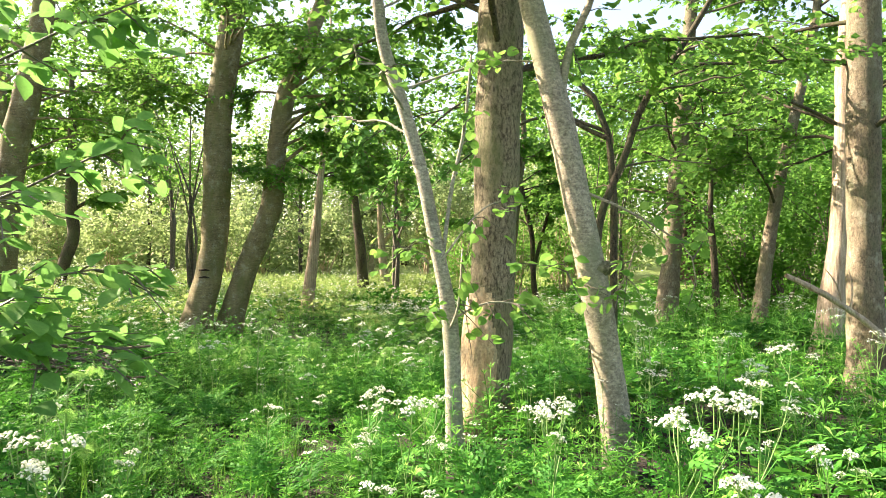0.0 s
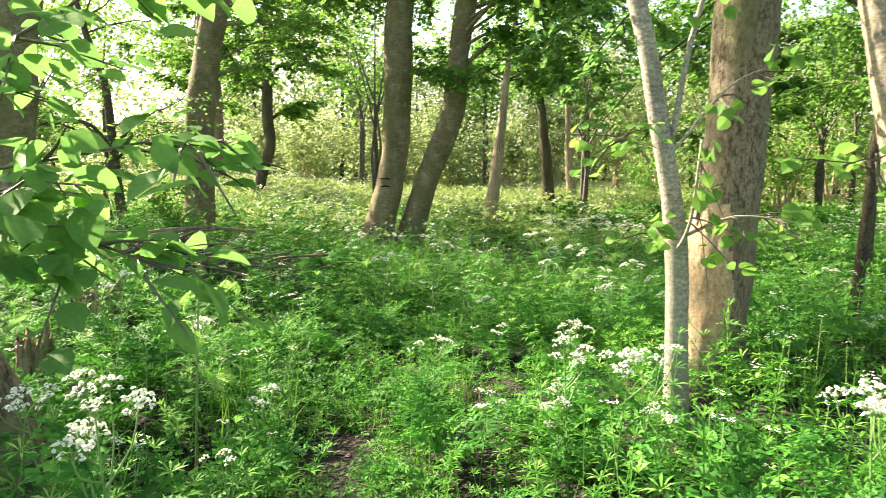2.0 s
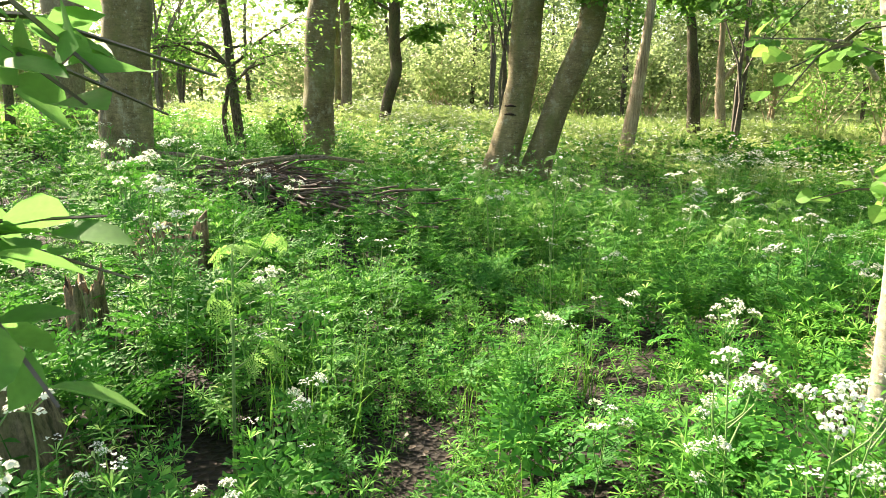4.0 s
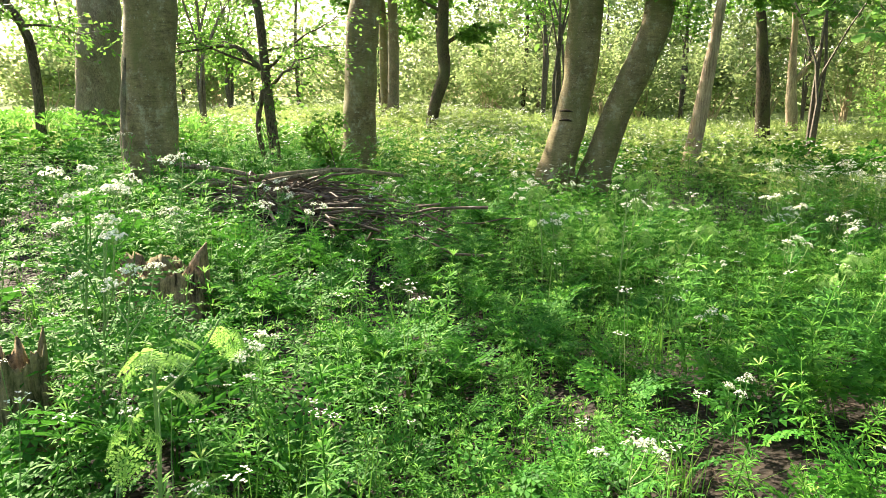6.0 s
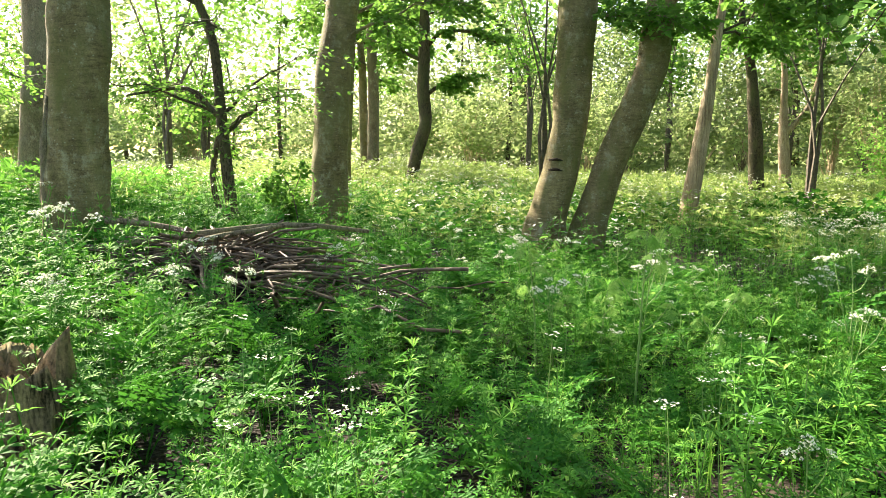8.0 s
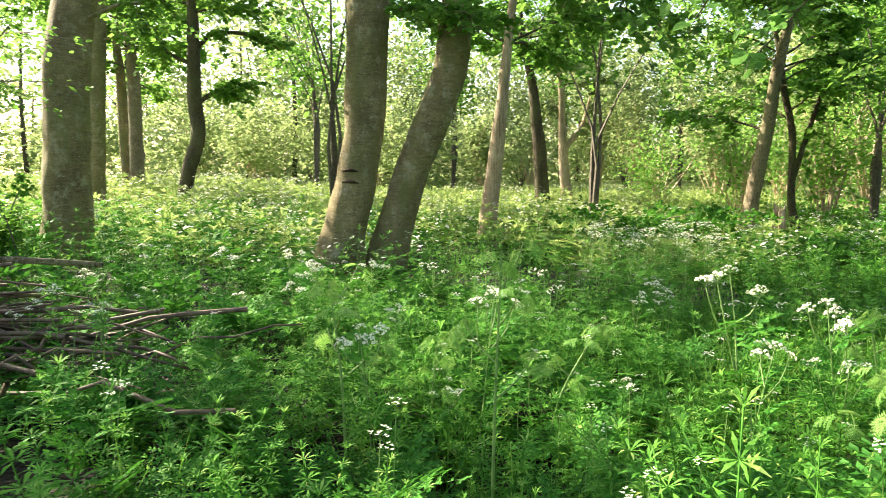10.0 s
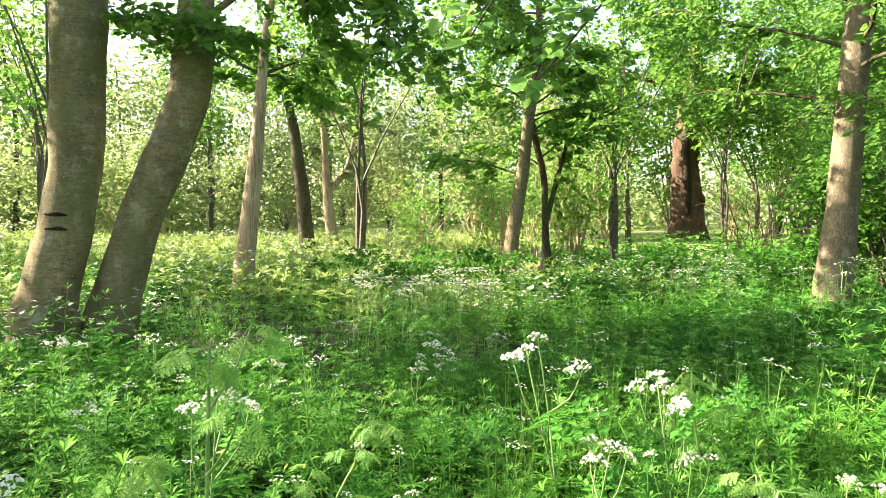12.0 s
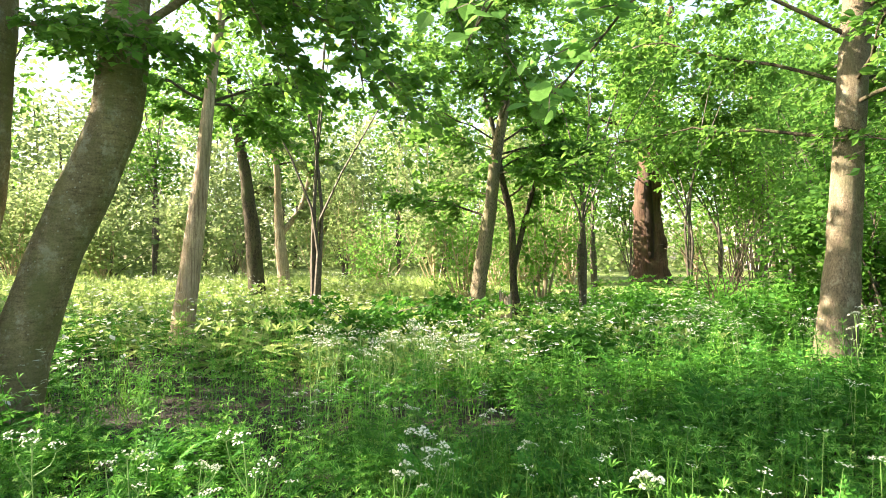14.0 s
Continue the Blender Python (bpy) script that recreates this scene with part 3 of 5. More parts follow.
pale = tree("peeled_tree", "thin pale tree with peeled reddish bark", [(-3.60, 19.0, 0.2, 0.175), (-3.53, 19.0, 0.78, 0.16), (-3.42, 19.0, 1.75, 0.145), (-3.33, 19.0, 2.6, 0.112), (-3.2, 19.0, 4.0, 0.085)], BARK_PALE, 9,
            auto=(9, 3.4, 7.5, 2.4), leaf=LEAF_FAR, size=0.15, green=ELM, twigs=22, leaves=24, flare=0.1, sides=14)
tree("forked_pale_tree", "thin pale tree forking low at the meadow", [(-2.29, 29.07, 0.35, 0.186), (-2.42, 29.0, 1.52, 0.167), (-2.5, 29.0, 2.6, 0.12)], BARK_PALE, 7, limbs=[[(-2.42, 29, 1.9, 0.1), (-1.8, 29, 2.8, 0.08), (-1.5, 29, 4.2, 0.04)]],
     auto=(7, 3.2, 6.5, 2.2), leaf=LEAF_FAR, size=0.19, green=HAZY_HEDGE, twigs=18, leaves=16, sides=12)
tree("willow_tree", "dark ivy-clad trunk at the meadow edge", [(-3.02, 26.9, 0.9, 0.21), (-3.11, 26.9, 1.99, 0.20), (-3.2, 26.9, 2.63, 0.176)], BARK_DARK, 7, auto=(10, 2.4, 6, 2.2), leaf=LEAF_FAR, size=0.18, green=ELM, twigs=18, leaves=18, sides=12)
tree("crooked_dark_tree", "dark crooked tree with arching side branches", [(-12.09, 22.13, 0.4, 0.17), (-11.96, 22.17, 1.22, 0.19), (-11.71, 22.26, 2.08, 0.185), (-11.77, 22.24, 3.09, 0.185), (-11.75, 22.25, 4.61, 0.155)], BARK_DARK, 9,
     limbs=[[(-11.7, 22.28, 2.95, 0.07), (-11.19, 22.44, 3.28, 0.056), (-10.57, 22.66, 3.44, 0.03)], [(-11.65, 22.28, 4.34, 0.064), (-11.25, 22.42, 4.74, 0.056), (-10.3, 22.76, 4.7, 0.048), (-9.72, 22.97, 4.36, 0.03)],
            [(-11.75, 22.2, 3.9, 0.06), (-12.4, 21.9, 4.3, 0.045), (-12.9, 21.7, 5.2, 0.03)]], auto=(9, 4.0, 9, 3.0), leaf=LEAF_FAR, size=0.17, green=BEECH, twigs=18, leaves=24, sides=14)
tree("beech_tree", "straight grey beech trunk lit along one side", [(-8.7, 13.77, 0.35, 0.32), (-8.66, 13.78, 1.18, 0.295), (-8.6, 13.8, 2.43, 0.29), (-8.45, 13.85, 3.5, 0.275)], BARK_SMOOTH, 13,
     auto=(16, 2.9, 8, 3.4), sector=(-0.3, 3.0), size=0.105, leaf=LEAF_FAR, twigs=18, leaves=26, flare=0.15, sides=22)
tree("beech_tree", "grey tree trunk standing behind a larger beech", [(-12.53, 19.31, 0.6, 0.19), (-12.44, 19.34, 2.55, 0.185), (-12.35, 19.37, 4.15, 0.18)], BARK_SMOOTH, 11, auto=(8, 3.6, 9, 3), leaf=LEAF_FAR, size=0.16, twigs=18, leaves=16, sides=14)
tree("birch_tree", "slim grey trunk near the sunlit field", [(-14.86, 24.11, 0.8, 0.21), (-14.84, 24.12, 2.11, 0.195), (-14.84, 24.12, 3.88, 0.18)], BARK_TAN, 9, auto=(8, 3.4, 8, 2.6), leaf=LEAF_FAR, size=0.19, green=BEECH, twigs=18, leaves=16, sides=12)
tree("birch_tree", "thin grey trunk beside another near the field", [(-15.46, 24.51, 0.9, 0.16), (-15.51, 24.5, 2.13, 0.155), (-15.54, 24.49, 3.95, 0.14)], BARK_SMOOTH, 8, auto=(6, 3.4, 7, 2.4), leaf=LEAF_FAR, size=0.19, twigs=16, leaves=16, sides=12)
tree("hawthorn_sapling", "slender dark sapling with a thin second stem", [(-8.62, 11.45, 0.35, 0.086), (-8.70, 11.4, 1.54, 0.077), (-8.77, 11.36, 2.69, 0.064), (-8.95, 11.26, 3.32, 0.06)], BARK_DARK, 6,
     limbs=[[(-8.70, 11.4, 0.1, 0.045), (-8.84, 11.32, 0.82, 0.043), (-8.78, 11.35, 1.3, 0.04), (-8.74, 11.38, 1.5, 0.036)], [(-8.74, 11.34, 1.75, 0.038), (-9.1, 11.17, 2.11, 0.03), (-9.9, 10.8, 2.02, 0.016)]],
     auto=(14, 1.4, 5, 2.2), size=0.08, green=BEECH, twigs=11, leaves=11, sides=12)
big = tree("beech_tree", "massive grey beech trunk with a hollow seam", [(-8.39, 8.95, 0.4, 0.355), (-8.37, 8.96, 1.02, 0.33), (-8.33, 8.98, 1.67, 0.305), (-8.27, 9.02, 2.32, 0.298), (-8.2, 9.05, 3.2, 0.288)], BARK_SMOOTH, 14,
           auto=(12, 4.7, 9.5, 3.3), sector=(-0.75, 0.1), size=0.11, leaf=LEAF_FAR, twigs=16, leaves=16, flare=0.22, sides=26)
# added out of view; its low limbs are set to shade the near herbs
tree("beech_tree", "unseen grey beech added to shade the path's start", [(-9.3, 4.7, 0.3, 0.24), (-9.25, 4.7, 1.6, 0.22), (-9.2, 4.75, 3.2, 0.2)], BARK_SMOOTH, 10, auto=(8, 2.7, 4.2, 2.8), sector=(-1.0, 0.5), lift=0.2, leaf=LEAF_FAR, size=0.12, twigs=20, leaves=22, sides=16)
tree("plane_tree", "thick sunlit trunk with pale and tan bark", [(-13.76, 11.94, 0.9, 0.42), (-13.68, 11.98, 2.08, 0.395), (-13.59, 12.03, 3.18, 0.39)], BARK_TAN, 13, auto=(7, 6.5, 11, 2.6), leaf=LEAF_FAR, size=0.16, twigs=9, leaves=12, sides=20)
tree("hawthorn_sapling", "thin leaning dark sapling at the field edge", [(-12.34, 9.89, 0.7, 0.08), (-12.32, 9.9, 1.48, 0.079), (-12.39, 9.86, 2.31, 0.075), (-12.68, 9.7, 2.85, 0.07)], BARK_DARK, 5, auto=(8, 1.8, 4.5, 1.8), leaf=LEAF_FAR, size=0.10, twigs=10, leaves=12, sides=10)
right = tree("ash_tree", "straight brown ash trunk in dappled sun", [(5.05, 15.6, -0.05, 0.26), (5.16, 15.6, 0.95, 0.225), (5.24, 15.6, 2.0, 0.20), (5.33, 15.6, 3.2, 0.188), (5.51, 15.6, 5.28, 0.175)], BARK_TAN, 11,
             auto=(16, 2.6, 7.5, 3.6), leaf=LEAF_BROAD, size=0.12, green=BEECH, twigs=24, leaves=15, flare=0.15, droop=0.4)
tree("ash_tree", "slim tan trunk bending away among shrubs", [(6.21, 13.5, 0.3, 0.153), (6.35, 13.5, 1.47, 0.131), (6.58, 13.5, 2.78, 0.109), (6.89, 13.5, 4.1, 0.098), (7.26, 13.5, 5.75, 0.088)], BARK_TAN, 9, auto=(13, 2.4, 7.5, 3.0), size=0.14, twigs=18, leaves=16, green=ELM, leaf=LEAF_FAR, sides=12)
tree("ash_tree", "pale slender trunk catching the sun", [(6.04, 10.8, 0.4, 0.20), (6.2, 10.8, 1.73, 0.157), (6.28, 10.8, 3.21, 0.135), (6.32, 10.8, 4.62, 0.13)], BARK_PALE, 10, auto=(11, 2.6, 7.5, 2.6), size=0.12, leaf=LEAF_FAR, twigs=16, leaves=15, sides=14)
ash = tree("ash_tree", "sturdy pale tree with lichen-flecked bark", [(4.96, 8.1, 0.2, 0.215), (4.93, 8.1, 1.27, 0.183), (4.93, 8.1, 2.44, 0.176), (4.94, 8.1, 3.62, 0.182)], BARK_TAN, 11, auto=(11, 2.8, 8, 2.6), size=0.11, leaf=LEAF_FAR, twigs=15, leaves=15, flare=0.3, sides=22)
tree("hazel_pole", "very thin dark stem among shrubs", [(5.76, 14.5, 0.4, 0.076), (5.71, 14.5, 1.47, 0.071), (5.65, 14.5, 2.29, 0.059)], BARK_DARK, 5, auto=(6, 1.8, 4.5, 1.6), size=0.11, green=ELM, leaf=LEAF_FAR, twigs=12, leaves=12, sides=10)
tree("alder_tree", "thin mossy trunk in front of dense shrubs", [(2.18, 23.16, 0.5, 0.177), (2.31, 23.13, 1.46, 0.17), (2.46, 23.11, 2.41, 0.15), (2.55, 23.1, 3.35, 0.136)], BARK_OAK, 9, auto=(18, 1.8, 8, 2.8), leaf=LEAF_FAR, size=0.165, green=ELM, twigs=20, leaves=17, sides=12)
tree("alder_tree", "very slender twisted brown stem", [(3.36, 23.67, -0.3, 0.11), (3.19, 23.7, 0.48, 0.095), (3.14, 23.71, 2.04, 0.085), (2.9, 23.75, 3.17, 0.08)], BARK_DARK, 7,
     limbs=[[(3.2, 23.7, 1.0, 0.07), (3.5, 23.7, 2.2, 0.06), (3.9, 23.7, 3.6, 0.04)]], auto=(13, 1.8, 7, 2.4), leaf=LEAF_FAR, size=0.165, green=BEECH, twigs=16, leaves=15, sides=10)
hollow = tree("hollow_willow_tree", "old hollow willow with rotten red-brown wood", [(12.05, 33.46, 0.45, 0.72), (11.99, 33.47, 1.7, 0.62), (11.9, 33.49, 3.08, 0.56), (11.95, 33.5, 4.6, 0.46), (12.2, 33.5, 6.5, 0.36)], RED_WOOD, 12, top=0.3,
              limbs=[[(11.95, 33.3, 5.6, 0.14), (10.2, 32.2, 6.3, 0.10), (8.0, 31.0, 6.2, 0.08), (5.6, 30.0, 5.7, 0.04)]], auto=(20, 4.2, 11, 4.2), green=BEECH, leaf=LEAF_FAR, size=0.20, twigs=24, leaves=18, flare=0.25, sides=24, rough=0.28)
# no opening is cut: a solid dark tube paints the cavity's shade
hv, hf = tube(np.array([(11.74, 32.92, 1.2), (11.70, 32.92, 2.5), (11.66, 32.97, 4.0), (11.75, 33.1, 5.2)]) - np.array(hollow.location), [0.10, 0.19, 0.17, 0.05], 9, 0.3, 4.0)
part("hollow", mesh("hollow", [(hv, hf, 0)], [HOLLOW], True), hollow, "solid dark strip standing in for the cavity's shade")

# torn bark at the oak's foot: a ragged sheet of bare wood a few millimetres proud of the trunk
bl = curve([(0.36, 6.05, 0.02, 0.235), (0.41, 6.05, 0.3, 0.222), (0.44, 6.05, 0.7, 0.203), (0.48, 6.05, 1.22, 0.195), (0.50, 6.05, 1.6, 0.194)], 46)
bv, bf, bn = [], [], 44
for i in range(46):
    for j in range(bn):
        a = radians(-25 + 150 * j / (bn - 1))
        z = bl[i, 2] - oak.location.z
        r = bl[i, 3] * (1 + 0.12 * noise.noise((math.cos(a) * 1.7 + 0.41 * 1.3, math.sin(a) * 1.7, z * 2.2 + 0.41 * 1.3))) + 0.016 + 0.008 * noise.noise((a * 6, z * 7, 2.0))
        bv.append((bl[i, 0] - math.cos(a) * r - oak.location.x, bl[i, 1] - math.sin(a) * r - oak.location.y, z))
for i in range(45):
    for j in range(bn - 1):
        a, z = -25 + 150 * j / (bn - 1), bl[i, 2]
        edge = 1 - ((a - 52) / 50) ** 2 - ((z - 0.52) / 0.62) ** 4 + 0.9 * noise.noise((a * 0.045, z * 4.0, 5.0)) + 0.4 * noise.noise((a * 0.15, z * 13, 1.0))
        if edge > 0:
            bf.append((i * bn + j, (i + 1) * bn + j, (i + 1) * bn + j + 1, i * bn + j + 1))
part("torn_bark", mesh("torn_bark", [(bv, bf, 0)], [BARE_WOOD], True), oak, "bare ochre wood where the bark is gone")
# scars and the seam on the beeches
for dz in (0.0, 0.15):
    sv, sf = tube(np.array([(-4.90, 14.26, 1.16 - dz), (-4.78, 14.235, 1.17 - dz), (-4.68, 14.25, 1.15 - dz)]) - np.array(beech.location), [0.012, 0.028, 0.008], 7, 0.3, dz)
    part("scar", mesh("scar", [(sv, sf, 0)], [HOLLOW], True), beech, "dark crack in the bark")
sv, sf = tube(np.array([(-8.36, 8.60, 0.15), (-8.42, 8.64, 0.7), (-8.44, 8.66, 1.3), (-8.40, 8.70, 1.8)]) - np.array(big.location), [0.07, 0.055, 0.045, 0.01], 9, 0.3, 1.0)
part("seam", mesh("seam", [(sv, sf, 0)], [BARK_TAN], True), big, "swollen pale seam of healed bark")

# leaning trunk beside the path, with its own low shoots
tree("willow_tree", "leaning furrowed willow trunk beside the path", [(-2.78, 3.55, 0.0, 0.21), (-2.87, 3.5, 0.42, 0.185), (-3.02, 3.44, 0.75, 0.175), (-3.5, 3.3, 1.7, 0.165), (-4.0, 3.1, 2.8, 0.15)], BARK_FURROWED, 7, auto=(3, 4.4, 6, 1.4), size=0.10, leaf=LEAF_BROAD, twigs=10, leaves=12, flare=0.4, rough=0.3, sides=26)

SHOOTS = [
    [(-2.75, 2.55, 0.0, 0.014), (-2.3, 2.7, 0.9, 0.011), (-1.6, 2.75, 1.18, 0.008), (-1.12, 2.72, 1.12, 0.004)],
    [(-2.75, 2.55, 0.0, 0.016), (-2.4, 2.55, 1.0, 0.012), (-1.75, 2.7, 1.3, 0.008), (-1.45, 2.6, 1.26, 0.004)],
    [(-2.75, 2.55, 0.0, 0.018), (-2.35, 2.6, 1.2, 0.013), (-1.5, 2.8, 1.72, 0.009), (-1.1, 2.75, 1.86, 0.005)],
    [(-2.75, 2.55, 0.0, 0.016), (-2.3, 2.6, 1.1, 0.011), (-1.4, 2.75, 1.38, 0.007), (-1.05, 2.78, 1.40, 0.004)],
    [(-2.75, 2.55, 0.0, 0.020), (-2.4, 2.6, 1.6, 0.014), (-1.6, 2.8, 2.2, 0.010), (-1.0, 2.75, 2.4, 0.005)],
    [(-2.75, 2.55, 0.0, 0.020), (-2.5, 2.6, 1.6, 0.014), (-1.9, 3.0, 2.3, 0.010), (-1.5, 2.8, 2.7, 0.005)],
]
hazel = thing("hazel_bush", (-2.75, 2.55, float(level(-2.75, 2.55)) - 0.03), "hazel bush with long shoots of broad soft leaves", "bush")
hl = []
for s in SHOOTS:
    c = curve(s, 10)
    c[:, 1] -= 0.14 * np.linspace(0, 1, 10)
    c[:, :3] -= np.array(hazel.location) * [1, 1, 0] + [0, 0, 0]
    c[:, 2] -= hazel.location.z
    c[0, 2] = 0.0
    v, f = tube(c[:, :3], c[:, 3] * 0.6, 6)
    part("shoot", mesh("shoot", [(v, f, 0)], [TWIG], True), hazel)
    hl.append(c[:, :3])
wood, (v, f) = foliage(hl, 15, 7, LEAF_OVATE, 0.095, 0.3, 0.24, 0.5, 0.35)
tagged(part("twig_growth", mesh("twig_growth", [(a, b, 0) for a, b in wood], [TWIG]), hazel), kind="stuff")
k = len(LEAF_OVATE[0])
mids = v.reshape(-1, k, 3).mean(1) + np.array(hazel.location)
kept = (mids[:, 0] < -0.95) & (mids[:, 1] < 2.74 - 0.40 * (mids[:, 0] + 0.95))
v = v.reshape(-1, k, 3)[kept].reshape(-1, 3)
f = f[: len(LEAF_OVATE[1]) * int(kept.sum())]
part("foliage", mesh("foliage", [(v, f, 0)], [HAZEL], True), hazel, "broad soft green leaves")

# overhanging bough ahead of the path's end
bough = thing("lime_tree", (2.6, 10.4, float(level(2.6, 10.4)) - 0.05), "young lime whose bough hangs over the path", "tree")
HANG = [[(2.6, 10.4, 0.0, 0.06), (2.5, 10.4, 3.4, 0.05), (1.4, 10.6, 4.3, 0.03), (-0.2, 10.9, 3.4, 0.014), (-1.0, 11.05, 2.25, 0.005)],
        [(2.5, 10.4, 3.2, 0.04), (1.6, 10.8, 3.6, 0.025), (0.3, 11.1, 2.9, 0.012), (-0.54, 11.1, 2.0, 0.005)], [(2.5, 10.4, 3.3, 0.03), (1.2, 11.2, 3.9, 0.02), (-0.6, 11.6, 3.7, 0.010), (-1.6, 11.8, 3.1, 0.004)]]
hl = []
for s in HANG:
    c = curve(s, 14)
    c[:, :3] -= np.array(bough.location)
    v, f = tube(c[:, :3], c[:, 3], 7, 0.1)
    part("bough", mesh("bough", [(v, f, 0)], [BARK_DARK], True), bough)
    hl.append(c[len(c) // 2 :, :3])
wood, (v, f) = foliage(hl, 17, 8, LEAF_ROUND, 0.12, 0.6, 0.36, 0.4, 0.1)
tagged(part("twig_growth", mesh("twig_growth", [(a, b, 0) for a, b in wood], [TWIG]), bough), kind="stuff")
part("foliage", mesh("foliage", [(v, f, 0)], [HAZEL]), bough, "large drooping lime leaves")


# ---- shrubs, hedges and far woods ----
def shrub(name, label, x, y, wide, tall, count, green, size, stems=7, leaf=LEAF_FAR, base=0.05, bare=False):
    """A bush: a fan of stems and leaves in uneven lobes with gaps."""
    g = float(level(x, y)) - 0.05
    root = thing(name, (x, y, g), label, "bush")
    wood, lobes = [], []
    for k in range(stems):
        a = rng.uniform(0, 2 * np.pi)
        out = wide * rng.uniform(0.15, 0.95)
        tip = np.array([math.cos(a) * out, math.sin(a) * out, tall * rng.uniform(0.5, 1.0)])
        mid = tip * ([0.35, 0.35, 0.6] if base < 1 else [0.02, 0.02, 0.42]) + rng.normal(0, 0.06 if base < 1 else 0.004, 3) * tall
        wood.append(tube(curve([(rng.normal(0, 0.12 if base < 1 else 0.03), rng.normal(0, 0.12 if base < 1 else 0.03), 0), mid, tip], 7), np.linspace((0.032 if base < 1 else 0.06) if tall > 2 else 0.012, 0.006, 7), 5))
        lobes += [(tip, rng.uniform(0.3, 0.55)), (mid + rng.normal(0, 0.15, 3) * wide, rng.uniform(0.3, 0.5))]
    for a, b in wood:
        part("stem", mesh("stem", [(a, b, 0)], [DRYSTEM if bare else TWIG]), root)
    per = count // len(lobes)
    at = []
    for c, r in lobes:
        q = rng.normal(0, 1, (per, 3))
        q /= np.linalg.norm(q, axis=1, keepdims=True)
        q *= (rng.uniform(0.25, 1, (per, 1)) ** 0.6) * np.array([wide * r, wide * r, tall * r * 0.55])
        q *= 0.75 + 0.5 * np.array([[noise.noise(Vector(p) * (1.7 / wide) + Vector((x, y, 0)))] for p in q])
        at.append(q + c)
    at = np.concatenate(at)
    if base > 1:
        at = at[at[:, 2] > base + rng.normal(0, 0.6, len(at))]
    at[:, 2] = np.maximum(np.abs(at[:, 2]), base * 0.5)
    ahead = np.stack([rng.normal(0, 1, len(at)), rng.normal(0, 1, len(at)), rng.normal(-0.2, 0.5, len(at))], -1)
    up = rng.normal(0, 0.6, (len(at), 3)) + [0, 0, 1.0]
    v, f = spread(leaf[0], leaf[1], aligned(ahead, up), size * rng.uniform(0.6, 1.3, len(at)), at)
    part("foliage", mesh("foliage", [(v, f, 0)], [green]), root)
    return root


shrub("bramble_patch", "low dark bramble patch in the hollow", -0.8, 20.2, 1.9, 1.15, 1800, NETTLE, 0.13, 9)
shrub("bramble_patch", "low dark bramble patch in the hollow", 1.2, 20.8, 1.6, 1.0, 1500, NETTLE, 0.13, 9)
shrub("elder_bush", "rounded green bush beside the sapling", -7.9, 11.9, 0.55, 1.2, 900, ELM, 0.09, 6)
for x, y, w, h in [(-27, 38, 3.2, 3.6), (-22, 40, 3.0, 3.4), (-17, 36, 2.6, 3.2), (-13, 38, 3, 3.6), (-10.5, 41, 2.6, 3.6), (-7.0, 42, 2.6, 4.0), (-14, 46, 4, 5), (-22, 48, 4, 5), (-30, 30, 3, 3), (-29, 20, 3, 2.6)]:
    shrub("willow_bush", "sunlit willow scrub with upright bare stems", x, y, w, h * 1.3, 2700, HAZY_HEDGE, 0.22, 16, bare=True)
for x, y, w, h in [(-1, 46, 3.4, 5), (4.0, 38, 2.6, 4.4), (1.0, 43, 3, 5), (6.8, 34, 2.2, 4.2), (9, 39, 2.8, 5), (-5, 50, 4, 6)]:
    shrub("willow_bush", "light green scrub behind the meadow", x, y, w, h * 1.4, 3000, HAZY_HEDGE, 0.22, 14, bare=True)
for x, y, w, h in [(10.4, 21, 1.9, 3.6), (12.4, 23.5, 2.2, 4.5), (10, 17.5, 2.0, 3.6), (14.5, 28.5, 2.4, 5), (16.5, 33, 2.6, 5.5), (12.5, 19, 2.4, 4.5), (9.0, 13.5, 1.8, 3.4), (17, 24, 3, 6), (19, 36, 4, 7), (11.5, 13, 2.2, 4.2), (8.0, 17.8, 1.5, 2.2)]:
    shrub("hazel_thicket", "dense green thicket at the wood's edge", x, y, w * 1.15, h * 1.45, 5600, ELM if (x * 7) % 2 < 1.2 else BEECH, 0.125, 12)
for x, y, w, h in [(4.7, 26, 1.7, 3.2), (6.8, 29, 1.7, 3.4), (2.9, 27.5, 1.5, 2.8), (9.0, 34.5, 2.0, 2.6), (5.6, 34, 2.0, 2.6), (14.6, 34.5, 2.2, 2.6), (1.0, 32, 2.0, 2.2)]:
    shrub("spindle_bush", "light twiggy bush with thin upright stems", x, y, w, h * 1.3, 1700, ALDER, 0.13, 14, bare=True)
for x, y, w, h in [(2.2, 17.0, 1.2, 0.7), (4.2, 19.5, 1.4, 1.0), (6.8, 18.2, 1.4, 1.1)]:
    shrub("bramble_patch", "low leafy undergrowth below the trees", x, y, w, h, 1100, NETTLE, 0.12, 8)
for x, y, w, h in [(-30, 52, 4, 10), (-22, 55, 4, 11), (-13, 52, 4, 11), (-6, 54, 4, 12), (1, 53, 4, 11), (6, 46, 3.6, 11), (11, 44, 3.6, 12), (15, 41, 4, 12), (17, 35, 4, 12), (21, 31, 4, 12), (15, 21, 3.4, 10), (18, 27, 4, 11), (22, 40, 4, 13), (27, 44, 4.5, 14), (14, 16, 3.2, 9)]:
    shrub("willow_tree", "tall spreading willow closing the view", x, y, w, h, 4800, BEECH if x > 3 else HAZY_HEDGE, 0.27, 12)
